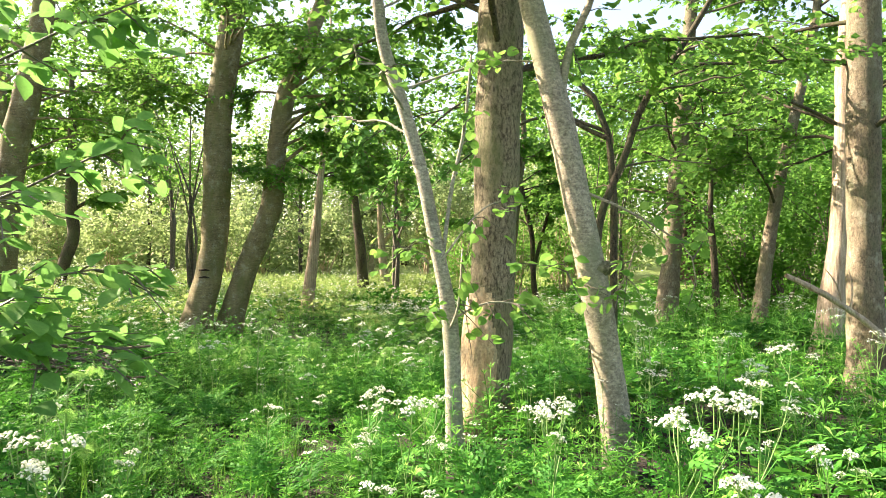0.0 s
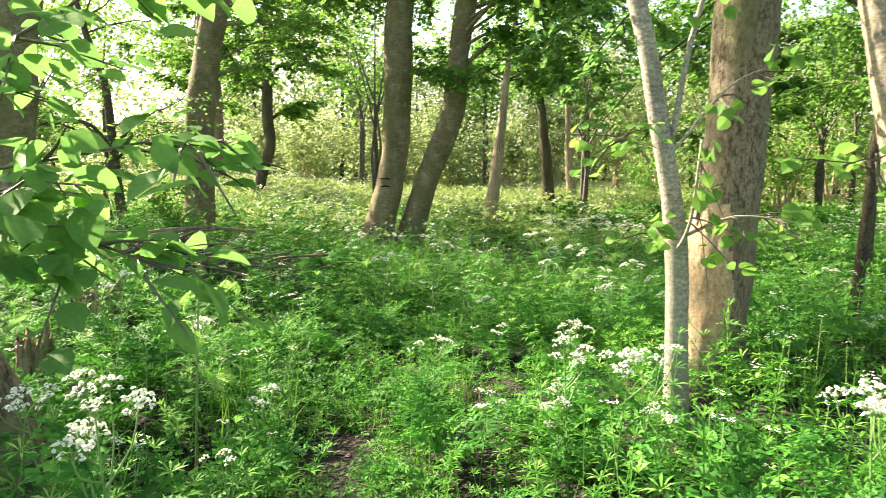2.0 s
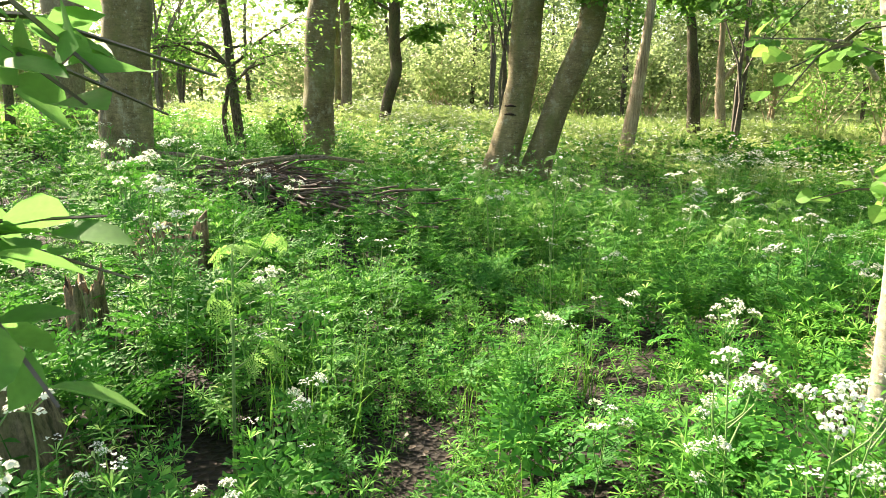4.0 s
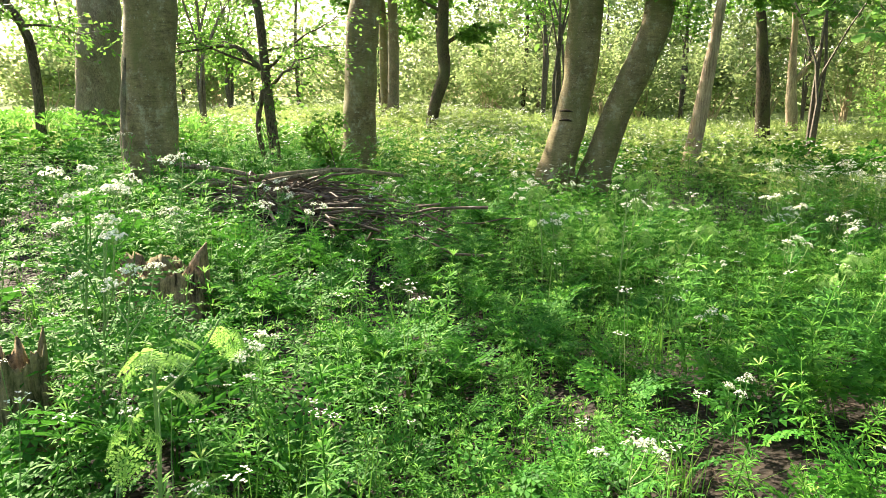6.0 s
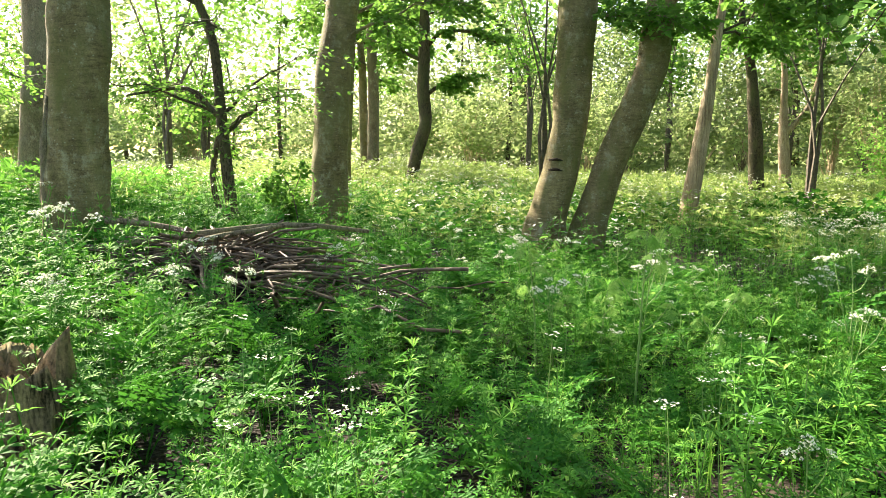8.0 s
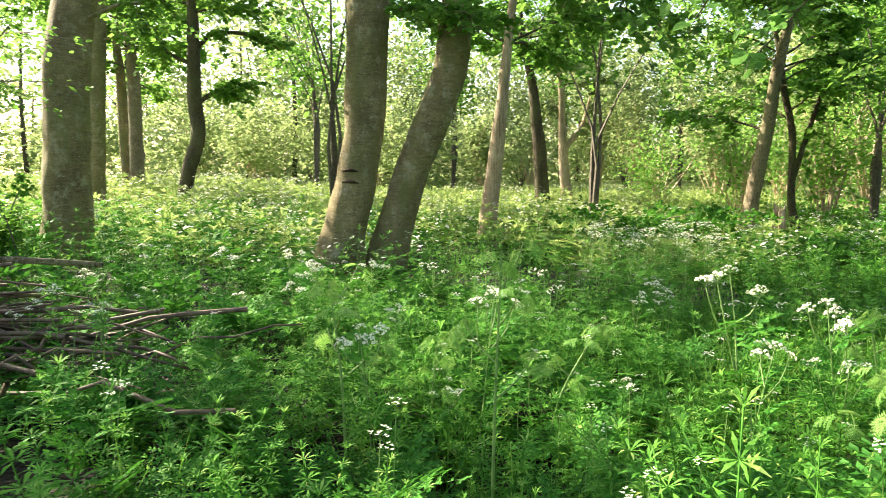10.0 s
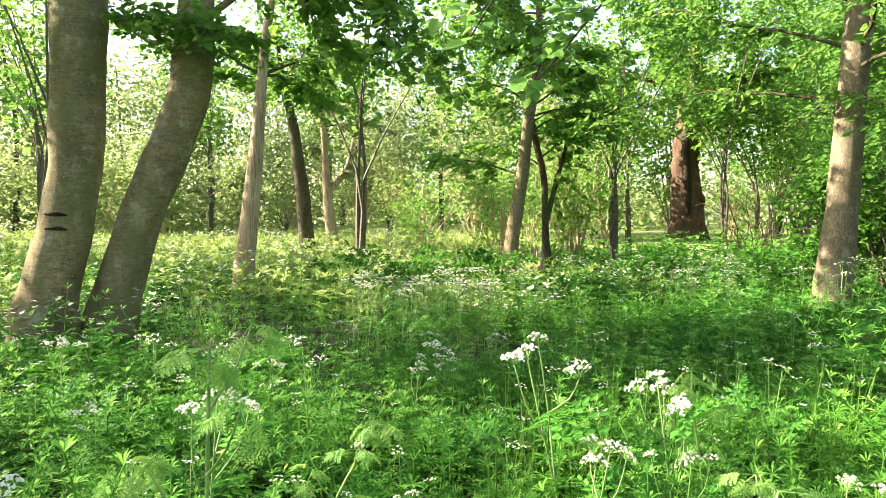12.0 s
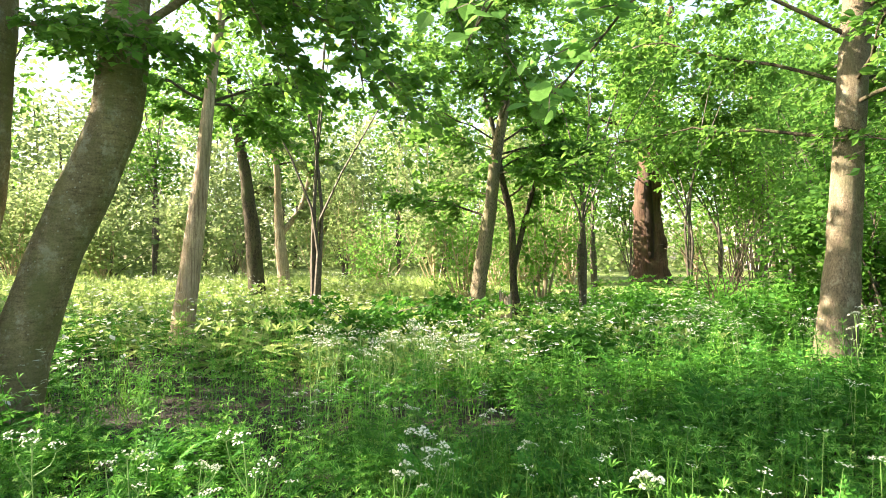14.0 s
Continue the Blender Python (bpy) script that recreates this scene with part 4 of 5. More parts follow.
for x, y, w, h in [(-21, 33, 4.5, 13), (-13.5, 35, 4.5, 14), (-9.5, 47, 4.5, 15.5), (-3, 48, 4.5, 15.5), (3.5, 46, 4.5, 15)]:
    shrub("willow_tree", "tall airy willow with a light crown", x, y, w, h, 3600, BEECH, 0.26, 9, base=5.2)
for x, y, w, h in [(-26, 27, 4.2, 9.5), (-32, 23, 4.5, 9.5), (-34, 31, 4.5, 11)]:
    shrub("willow_tree", "tall airy willow at the field's far side", x, y, w, h, 3000, BEECH, 0.25, 9, base=2.4)
shrub("sallow_bush", "spreading sallow hanging before the hollow willow", 13.6, 31.2, 3.4, 8.0, 7000, BEECH, 0.2, 5, base=3.5)
shrub("sallow_bush", "tall sallow closing the view above the hollow willow", 7.5, 28.8, 2.6, 9.5, 6500, BEECH, 0.19, 5, base=4.4)
shrub("sallow_bush", "leafy sallow whose crown hangs before the hollow willow", 11.3, 29.4, 2.6, 8.6, 6000, BEECH, 0.17, 5, base=4.6)
shrub("sallow_bush", "slender sallow with a high airy crown", 5.6, 25.2, 2.6, 9.5, 5500, BEECH, 0.17, 5, base=4.2)
for x, y, w, h in [(-7.5, 21, 3.0, 10), (-1.5, 23.5, 3.0, 10.5), (-16.5, 17, 3.0, 10)]:
    shrub("maple_tree", "field maple with a high layered crown", x, y, w, h, 5200, BEECH, 0.15, 5, base=4.6)
# dead branch tangle on the right
for x, y in [(9.3, 24.6), (11.4, 27.0)]:
    dead = thing("dead_branch_tangle", (x, y, float(level(x, y)) - 0.05), "tangle of bare grey dead branches", "branches")
    for k in range(14):
        a, h = rng.uniform(0, 6.28), rng.uniform(1.0, 2.8)
        c = curve([(rng.normal(0, 0.3), rng.normal(0, 0.3), 0), (math.cos(a) * 0.6, math.sin(a) * 0.6, h * 0.7), (math.cos(a) * 1.6, math.sin(a) * 1.6, h)], 7) + rng.normal(0, 0.05, (7, 3))
        v, f = tube(c, np.linspace(0.016, 0.005, 7), 5)
        part("branch", mesh("branch", [(v, f, 0)], [DEADWOOD]), dead)

# far woods: a ring of uneven crowns, thickest along the meadow
at, stems = [], []
for k in range(190):
    ahead_of = k < 150
    a = rng.uniform(-1.5, 1.1) if ahead_of else rng.uniform(1.1, 4.7)
    r = rng.uniform(44, 72)
    x, y = r * math.sin(a), 12 + r * math.cos(a)
    h = rng.uniform(9, 17)
    if x < -24 and y < 36:
        x, y, h = x * 1.5, 12 + (y - 12) * 1.5, h * 0.6
    z = float(level(x, y))
    if k % 3 == 0:
        stems.append(tube(curve([(x, y, z), (x + rng.normal(0, 0.4), y, z + h * 0.4), (x + rng.normal(0, 0.8), y, z + h * 0.85)], 5), np.linspace(0.2, 0.05, 5), 6))
    for _ in range(11):
        c = np.array([x, y, z + h * rng.uniform(0.02, 0.9)]) + rng.normal(0, 1, 3) * [2.6, 2.6, 0.6]
        q = rng.normal(0, 1, (40 if ahead_of else 14, 3)) * [1.3, 1.3, 0.8]
        at.append(c + q)
    if ahead_of:
        for _ in range(4):
            c = np.array([x, y, z + rng.uniform(0.6, 3.2)]) + rng.normal(0, 1, 3) * [3.0, 3.0, 0.4]
            at.append(c + rng.normal(0, 1, (50, 3)) * [1.5, 1.5, 0.7])
at = np.concatenate(at)
at[:, 2] = np.maximum(at[:, 2], 0.6)
ahead = rng.normal(0, 1, (len(at), 3)) * [1, 1, 0.5]
v, f = spread(LEAF_FAR[0], LEAF_FAR[1], aligned(ahead, rng.normal(0, 0.6, (len(at), 3)) + [0, 0, 1.0]), 0.48 * rng.uniform(0.5, 1.4, len(at)), at)
tagged(new("far_woods", mesh("far_woods", [(v, f, 0)] + [(a, b, 1) for a, b in stems], [HAZY_HEDGE, BARK_DARK])), "distant spring woods around the meadow", "woods", kind="stuff")

# ---- dead wood ----
pile = thing("brushwood_pile", (-6.1, 8.9, float(level(-6.1, 8.9))), "heap of dead brown sticks and branches", "branches")
po = np.array(pile.location)
mv, mf = [], []
for i in range(7):
    for j in range(18):
        t, q = 2 * math.pi * j / 18, i / 6
        mv.append((math.cos(t) * 1.15 * (1 - q), math.sin(t) * 0.62 * (1 - q), 0.34 * math.sin(q * 1.5) + 0.05 * noise.noise((math.cos(t) * 3, math.sin(t) * 3, q * 4)) - 0.03))
mf = [(i * 18 + j, i * 18 + (j + 1) % 18, (i + 1) * 18 + (j + 1) % 18, (i + 1) * 18 + j) for i in range(6) for j in range(18)]
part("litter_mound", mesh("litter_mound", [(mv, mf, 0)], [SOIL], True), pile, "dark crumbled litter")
for k in range(240):
    a = rng.normal(0.3, 0.9) + (math.pi if rng.random() < 0.5 else 0)
    long = rng.uniform(0.5, 1.7)
    d = np.array([math.cos(a), math.sin(a), rng.normal(0, 0.12)])
    s = rng.normal(0, 1, 2)
    c = np.array([s[0] * 0.62, s[1] * 0.38, 0])
    c[2] = 0.05 + 0.36 * math.exp(-0.5 * (s @ s)) + rng.uniform(0, 0.16)
    u = np.linspace(-0.5, 0.5, 6)[:, None]
    line = c + d * long * u + rng.normal(0, 0.035, (6, 3)) + np.array([0, 0, 0.12]) * (0.25 - u * u) * rng.normal(0, 1)
    line[:, 2] = np.maximum(line[:, 2], 0.02)
    r = rng.uniform(0.006, 0.02)
    v, f = tube(line, np.linspace(r, r * 0.5, 6), 5)
    part("stick", mesh("stick", [(v, f, 0)], [DEADWOOD], True), pile)
for ends in ([(-7.1, 8.3, 0.35), (-6.2, 8.75, 0.50), (-5.6, 9.3, 0.56), (-5.15, 9.85, 0.47)], [(-6.6, 8.2, 0.2), (-6.1, 8.6, 0.45), (-5.5, 8.95, 0.58)], [(-7.7, 8.7, 0.55), (-6.9, 8.9, 0.5), (-6.0, 9.2, 0.3)]):
    c = curve(ends, 9) - po
    v, f = tube(c, np.linspace(0.036, 0.02, 9), 9, 0.25)
    part("log", mesh("log", [(v, f, 0)], [BARK_OAK], True), pile, "thicker grey-barked branch")


def stump(name, label, x, y, r, h, skin, seed):
    """A decayed stump: deep furrows and buttresses, a ragged broken rim, a sunken rotten top."""
    g = float(level(x, y)) - 0.05
    root = thing(name, (x, y, g), label, "stump")
    sides, rings = 64, 18
    v = []
    for i in range(rings + 5):
        for j in range(sides):
            a = 2 * math.pi * j / sides
            ca, sa = math.cos(a), math.sin(a)
            k = min(i / rings, 1.0)
            lob = 1 + 0.30 * noise.noise((ca * 1.6 + seed, sa * 1.6, seed)) - 0.26 * abs(noise.noise((ca * 4.5 + seed, sa * 4.5, k * 0.9))) + 0.10 * noise.noise((ca * 13, sa * 13, k * 3 + seed))
            rim = h * (0.80 + 0.30 * noise.noise((ca * 1.9, sa * 1.9 + seed, 3.1)) + 0.12 * noise.noise((ca * 6, sa * 6, seed)) + 0.06 * noise.noise((ca * 15, sa * 15, seed)))
            if i <= rings:
                z, rr = rim * k + 0.012 * noise.noise((ca * 8, sa * 8, k * 9)), r * lob * (1 + 0.35 * math.exp(-k * 5) - 0.10 * k)
            else:
                q = (i - rings) / 4
                z, rr = rim * (1 - 0.55 * q) + 0.04 * noise.noise((ca * 7 * q, sa * 7 * q, seed)), r * lob * (0.86 - 0.74 * q)
            v.append((rr * ca, rr * sa, z))
    v.append((0, 0, h * 0.3))
    q = [(i * sides + j, i * sides + (j + 1) % sides, (i + 1) * sides + (j + 1) % sides, (i + 1) * sides + j) for i in range(rings + 4) for j in range(sides)]
    t = [((rings + 4) * sides + j, (rings + 4) * sides + (j + 1) % sides, len(v) - 1) for j in range(sides)]
    me = bpy.data.meshes.new("stump_body")
    me.from_pydata(v, [], q + t)
    me.materials.append(skin)
    me.polygons.foreach_set("use_smooth", [True] * len(me.polygons))
    part("stump_body", me, root)
    return root


stump("tree_stump", "broken decayed tree stump with mossy rotten wood", -4.42, 5.92, 0.30, 0.58, STUMP_WOOD, 1.7)
stump("tree_stump", "narrow pale upright stump split by a dark crack", -3.55, 4.55, 0.11, 0.62, STUMP_WOOD, 6.1)
stump("tree_stump", "short broken pale stump among the herbs", 2.75, 22.9, 0.14, 1.1, BARK_PALE, 4.4)

fallen = thing("fallen_branch", (4.78, 7.82, 0.0), "broken pale branch propped against a trunk", "branch")
fo = np.array([4.78, 7.82, 0.0])
c = curve([(3.77, 7.6, 1.24, 0.024), (4.26, 7.62, 1.0, 0.034), (4.5, 7.66, 0.84, 0.032), (4.72, 7.7, 0.7, 0.040), (5.3, 7.75, 0.15, 0.042), (5.5, 7.8, float(level(5.5, 7.8)), 0.045)], 12)
v, f = tube(c[:, :3] + rng.normal(0, 0.008, (12, 3)) - fo, c[:, 3], 9, 0.35)
part("branch_wood", mesh("branch_wood", [(v, f, 0)], [BARK_PALE], True), fallen)
for a, b in [((4.4, 7.63, 0.93), (4.15, 7.5, 1.3)), ((4.5, 7.65, 0.87), (4.45, 7.6, 1.3))]:
    v, f = tube(curve([a, np.add(a, b) / 2 + [0.03, 0, 0.02], b], 5) - fo, np.linspace(0.014, 0.005, 5), 5)
    part("side_twig", mesh("side_twig", [(v, f, 0)], [BARK_PALE], True), fallen)
bare_branch = thing("leaning_sapling", (1.55, 7.2, float(level(1.55, 7.2)) - 0.05), "thin bare leaning sapling stem", "sapling")
c = curve([(1.55, 7.2, float(level(1.55, 7.2)) - 0.05, 0.045), (1.62, 7.2, 1.0, 0.043), (1.67, 7.2, 1.81, 0.041), (1.92, 7.2, 2.45, 0.038), (2.13, 7.2, 3.03, 0.035), (2.57, 7.2, 3.67, 0.032), (3.0, 7.2, 4.4, 0.02)], 20)
v, f = tube(c[:, :3] - np.array(bare_branch.location), c[:, 3], 9, 0.1)
part("stem", mesh("stem", [(v, f, 0)], [BARK_DARK], True), bare_branch)
sb = [limb_line(c[i, :3] - np.array(bare_branch.location), rng.uniform(-1, 0.8), rng.uniform(0.7, 1.4), 0.25) for i in (9, 11, 13, 15, 17)]
for k in sb:
    v, f = tube(k, np.linspace(0.014, 0.004, len(k)), 5)
    part("side_twig", mesh("side_twig", [(v, f, 0)], [TWIG], True), bare_branch)
wood, (v, f) = foliage(sb, 5, 5, LEAF_ROUND, 0.09, 0.25, 0.4)
part("foliage", mesh("foliage", [(v, f, 0)], [ALDER]), bare_branch)

# ---- far house, seen through the leaves ----
house = thing("house", (34, 50, 0.4), "distant house with a red-brown tiled roof", "house")
ROOF = stem_material("red_roof_tiles", (0.30, 0.12, 0.08), (0.42, 0.20, 0.14))
WALL = stem_material("pale_render", (0.55, 0.50, 0.44), (0.68, 0.64, 0.58))
bx = np.array([(-5, -4, 0), (5, -4, 0), (5, 4, 0), (-5, 4, 0), (-5, -4, 8), (5, -4, 8), (5, 4, 8), (-5, 4, 8)], float)
part("wall", mesh("wall", [(bx, np.array([(0, 1, 5, 4), (1, 2, 6, 5), (2, 3, 7, 6), (3, 0, 4, 7)]), 0)], [WALL]), house)
rf = np.array([(-5.4, -4.5, 7.9), (5.4, -4.5, 7.9), (5.4, 0, 12.5), (-5.4, 0, 12.5), (5.4, 4.5, 7.9), (-5.4, 4.5, 7.9), (-5.4, -4.5, 7.7), (5.4, -4.5, 7.7), (5.4, 4.5, 7.7), (-5.4, 4.5, 7.7)], float)
part("roof", mesh("roof", [(rf, np.array([(0, 1, 2, 3), (3, 2, 4, 5), (6, 7, 1, 0), (5, 4, 8, 9), (6, 9, 8, 7)]), 0), (rf[[1, 4, 2, 0, 5, 3]], np.array([(0, 1, 2), (3, 5, 4)]), 0)], [ROOF]), house)

# ---- herb layer ----


def off_path(x, y):
    """Distance from the trodden line, which ends at y = 8.4."""
    return np.where(np.asarray(y) > 8.4, np.maximum(np.abs(x - path_x(y)), 0.9), np.abs(x - path_x(y)))


def strewn(density, x0, x1, y0, y1, keep):
    n = int(density * (x1 - x0) * (y1 - y0))
    x, y = rng.uniform(x0, x1, n), rng.uniform(y0, y1, n)
    k = keep(x, y)
    return x[k], y[k]


TRUNKS = np.array([(o.location.x, o.location.y) for o in scene.objects if o.get("category") in ("tree", "stump")])


def clear(x, y, gap=0.22):
    d = np.min((x[:, None] - TRUNKS[:, 0]) ** 2 + (y[:, None] - TRUNKS[:, 1]) ** 2, 1)
    pile_gap = ((x + 5.95) / 0.95) ** 2 + ((y - 8.7) / 0.62) ** 2
    stump_gap = (x + 4.2) ** 2 + (y - 5.62) ** 2
    return (d > gap**2) & (pile_gap > 1) & (stump_gap > 0.12)


def patchy(x, y, scale, seed):
    return np.array([noise.noise((a * scale, b * scale, seed)) for a, b in zip(x, y)])


def cleaver(height, whorls, long, wide, seed, lean=0.25, m=7, stalk=3, tips=2):
    """Goosegrass: a limp square stem with whorls of narrow leaves; the top whorls are paler."""
    r = np.random.default_rng(seed)
    u = np.linspace(0, 1, 5)
    bow = r.uniform(0.3, 1.0) * lean
    line = np.stack([bow * height * u**2, 0.05 * height * np.sin(3 * u), height * u * (1 - 0.15 * u * bow)], -1)
    old, young = [tube(line[[0, 2, 4]] if stalk else line[[0, 4]], 0.0024, 3, close=False)], []
    tv = np.array([(0, 0, 0), (0.62, wide, 0.04), (1, 0, -0.10), (0.62, -wide, 0.04)], float)
    for k in range(whorls):
        s = 0.22 + 0.78 * k / (whorls - 1)
        p = np.array([np.interp(s, u, line[:, i]) for i in range(3)])
        a = np.arange(m) * 2 * np.pi / m + r.uniform(0, 1)
        lift = -0.1 + 0.5 * s**2 + r.normal(0, 0.14, m)
        if k == whorls - 1:
            lift = lift + 0.35
        d = np.stack([np.cos(a) * np.cos(lift), np.sin(a) * np.cos(lift), np.sin(lift)], -1)
        size = long * (1.1 - 0.5 * max(s - 0.5, 0) * 2) * r.uniform(0.85, 1.15, m)
        v = np.einsum("nij,kj->nki", aligned(d, np.tile([0.0, 0, 1], (m, 1)) + r.normal(0, 0.12, (m, 3))), tv) * size[:, None, None] + p
        (young if k >= whorls - tips else old).append((v.reshape(-1, 3), (np.array([[0, 1, 2, 3]]) + np.arange(m)[:, None] * 4)))
    return joined(old), joined(young)


def joined(pieces):
    base = np.cumsum([0] + [len(p[0]) for p in pieces])
    return np.concatenate([p[0] for p in pieces]), np.concatenate([p[1] + b for p, b in zip(pieces, base)])


def pinna(n, wide, seed):
    """One feather of a fern-like leaf, length 1 along x: deep forward-pointing teeth on both sides of a midrib."""
    r = np.random.default_rng(seed)
    v, f = [], []
    x = np.linspace(0.0, 1.0, n + 1)
    for i in range(n):
        w = wide * (1.0 - 0.78 * i / n) * r.uniform(0.85, 1.15)
        d = x[1] * 1.05
        for e in (-1, 1):
            k = len(v)
            v += [(x[i], 0, -0.16 * x[i] ** 2), (x[i] + 0.12 * d, e * w * 0.5, 0.04 - 0.16 * x[i] ** 2), (x[i] + d * 0.95, e * w, -0.03 - 0.2 * x[i] ** 2), (x[i] + 0.78 * d, e * w * 0.12, -0.16 * x[i + 1] ** 2)]
            f.append((k, k + 1, k + 2, k + 3) if e > 0 else (k + 3, k + 2, k + 1, k))
    return np.array(v, float), np.array(f)


def frond(pairs, teeth, seed, plump=1.0):
    """A cow-parsley leaf, length 1 along x: a flat triangle of toothed feathers, arching, on a bare stalk."""
    r = np.random.default_rng(seed)
    stalk = np.stack([np.linspace(0, 1, 6), 0.03 * np.sin(np.linspace(0, 3, 6)), 0.30 * np.sin(np.linspace(0, 2.6, 6))], -1)
    pieces = [tube(stalk[[0, 2, 3, 5]], np.array([0.009, 0.006, 0.004, 0.002]), 3, close=False)]
    for i in range(pairs):
        w0 = i / (pairs - 1)
        s = 0.36 + 0.56 * w0**0.85
        p = np.array([np.interp(s, stalk[:, 0], stalk[:, k]) for k in range(3)])
        long = 0.36 * (1 - w0) ** 1.05 + 0.05
        n = max(2, int(round(teeth * (1 - 0.6 * w0))))
        for sign in (-1, 1):
            d = np.array([[0.55, 0.83 * sign, 0.02 + r.normal(0, 0.10)]])
            tv, tf = pinna(n, 0.25 * plump, seed * 100 + i * 2 + sign + 1)
            pieces.append((tv @ aligned(d, np.array([[0, 0, 1.0]]) + r.normal(0, 0.14, (1, 3)))[0].T * long * r.uniform(0.9, 1.1) + p, tf))
    tv, tf = pinna(3, 0.30, seed)
    pieces.append((tv * 0.12 + stalk[-1] - [0.06, 0, 0], tf))
    return joined(pieces)


def herb(name, label, category, spots, templates, size, tilt, mat, sink=0.02, tip=None):
    """One object of many plants, drawn by turns from a few templates (each one mesh, or old and young growth)."""
    pieces = []
    x, y = spots
    which = rng.integers(0, len(templates), len(x))
    for i, shape in enumerate(templates):
        k = which == i
        m = int(k.sum())
        if m:
            place = np.stack([x[k], y[k], level(x[k], y[k]) - sink], -1)
            sz = (size[k] if np.ndim(size) else size * np.ones(m)) * rng.uniform(0.7, 1.2, m)
            turn = turns(m, rng.normal(0, tilt, m))
            for slot, (tv, tf) in enumerate(shape if isinstance(shape[0], tuple) else [shape]):
                pieces.append((*spread(tv, tf, turn, sz, place), slot if tip else 0))
    return tagged(new(name, mesh(name, pieces, [mat, tip] if tip else [mat])), label, category, kind="stuff")


# cleavers, nearest first
tall = [cleaver(0.60, 7, 0.082, 0.085, k, 0.6, 8) for k in range(7)]
spots = strewn(38, -7, 4.5, 0.6, 13.5, lambda x, y: (off_path(x, y) < 3.2) & clear(x, y) & (rng.uniform(0, 1, len(x)) < 0.75 + 1.3 * patchy(x, y, 1.4, 1.0)))
hs = 0.86 + 0.5 * patchy(*spots, 0.9, 4.0)
hs *= np.clip(0.35 + off_path(*spots) * 1.1, 0.35, 1.0)
herb("cleavers", "tangled bright green goosegrass with whorled leaves", "wild plants", spots, tall, hs, 0.25, CLEAVER, tip=TIP)
small = [cleaver(0.30, 5, 0.05, 0.08, 60 + k, 0.6, 7, 2, 1) for k in range(4)]
spots = strewn(120, -3, 1, 0.8, 13.5, lambda x, y: (off_path(x, y) < 0.42) & clear(x, y) & (patchy(x, y, 2.2, 17.0) > -0.22))
herb("cleavers", "low goosegrass creeping over the trodden path", "wild plants", spots, small, 1.0, 0.4, CLEAVER, tip=TIP)
mid_cleaver = [cleaver(0.60, 6, 0.09, 0.09, 20 + k, 0.5, 6, 2, 2) for k in range(5)]
spots = strewn(16, -11, 9, 0, 21, lambda x, y: ((off_path(x, y) >= 3.1) | (y > 13.3)) & (off_path(x, y) < 9.5) & clear(x, y))
herb("cleavers", "goosegrass filling the woodland floor", "wild plants", spots, mid_cleaver, 1.15 + 0.5 * patchy(*spots, 0.6, 4.0), 0.25, CLEAVER, tip=TIP)
far_cleaver = [cleaver(0.60, 3, 0.22, 0.2, 40 + k, 0.4, 5, 0, 1) for k in range(5)]
spots = strewn(14, -9, 9, -6, 1.2, lambda x, y: clear(x, y) & ((y < 0.6) | (off_path(x, y) > 3.0)) & (np.hypot(x, y) > 0.5))
herb("cleavers", "goosegrass around the start of the path", "wild plants", spots, far_cleaver, 0.75, 0.25, CLEAVER)
spots = strewn(12, -22, 15, 8, 29, lambda x, y: ((off_path(x, y) >= 9) | (y > 20)) & clear(x, y) & (x > -24 + y * 0.2) & ((x > 3.0) | (y < 17)))
herb("undergrowth", "tall green undergrowth further into the wood", "wild plants", spots, far_cleaver, 1.0, 0.25, CLEAVER, tip=TIP)

spots = strewn(42, -4.2, 2.6, 8.3, 13.2, lambda x, y: clear(x, y) & (patchy(x, y, 1.1, 27.0) > -0.35))
herb("cleavers", "soft dense goosegrass carpeting the hollow ahead", "wild plants", spots, tall, 0.80 + 0.35 * patchy(*spots, 0.8, 14.0), 0.2, CLEAVER, tip=TIP)

# cow-parsley leaves
fronds = [frond(6, 5, k) for k in range(4)]


def rosette(templates, n, seed):
    """A tuft of fronds that rise and arch out from one root."""
    r = np.random.default_rng(seed)
    pieces = []
    for k in range(n):
        tv, tf = templates[k % len(templates)]
        a, up = 2 * np.pi * k / n + r.uniform(-0.4, 0.4), r.uniform(0.35, 1.05)
        d = np.array([[math.cos(a) * math.cos(up), math.sin(a) * math.cos(up), math.sin(up)]])
        pieces.append((tv @ aligned(d, np.array([[0, 0, 1.0]]) - d * 0.2)[0].T * r.uniform(0.8, 1.15), tf))
    return joined(pieces)


tufts = [rosette(fronds, 4, k) for k in range(6)]
spots = strewn(11, -2.6, 1.0, 0.8, 13.0, lambda x, y: (off_path(x, y) < 0.6) & clear(x, y) & (patchy(x, y, 1.6, 19.0) > -0.15))
herb("parsley_leaves", "low feathery leaves along the trodden path", "wild plants", spots, tufts, 0.36, 0.15, PARSLEY)
spots = strewn(8.5, -7, 4.5, 0.6, 13.5, lambda x, y: (off_path(x, y) < 3.2) & (off_path(x, y) > 0.45) & clear(x, y))
herb("parsley_leaves", "feathery cow parsley leaves", "wild plants", spots, tufts, 0.46 + 0.2 * patchy(*spots, 1.1, 8.0), 0.15, PARSLEY)
low = [rosette([frond(4, 2, 30 + k, 1.3) for k in range(2)], 3, 9 + k) for k in range(3)]
spots = strewn(3.2, -11, 9, 0, 22, lambda x, y: (off_path(x, y) >= 3.1) & (off_path(x, y) < 10) & clear(x, y))
herb("parsley_leaves", "cow parsley leaves among the trees", "wild plants", spots, low, 0.58, 0.15, PARSLEY)

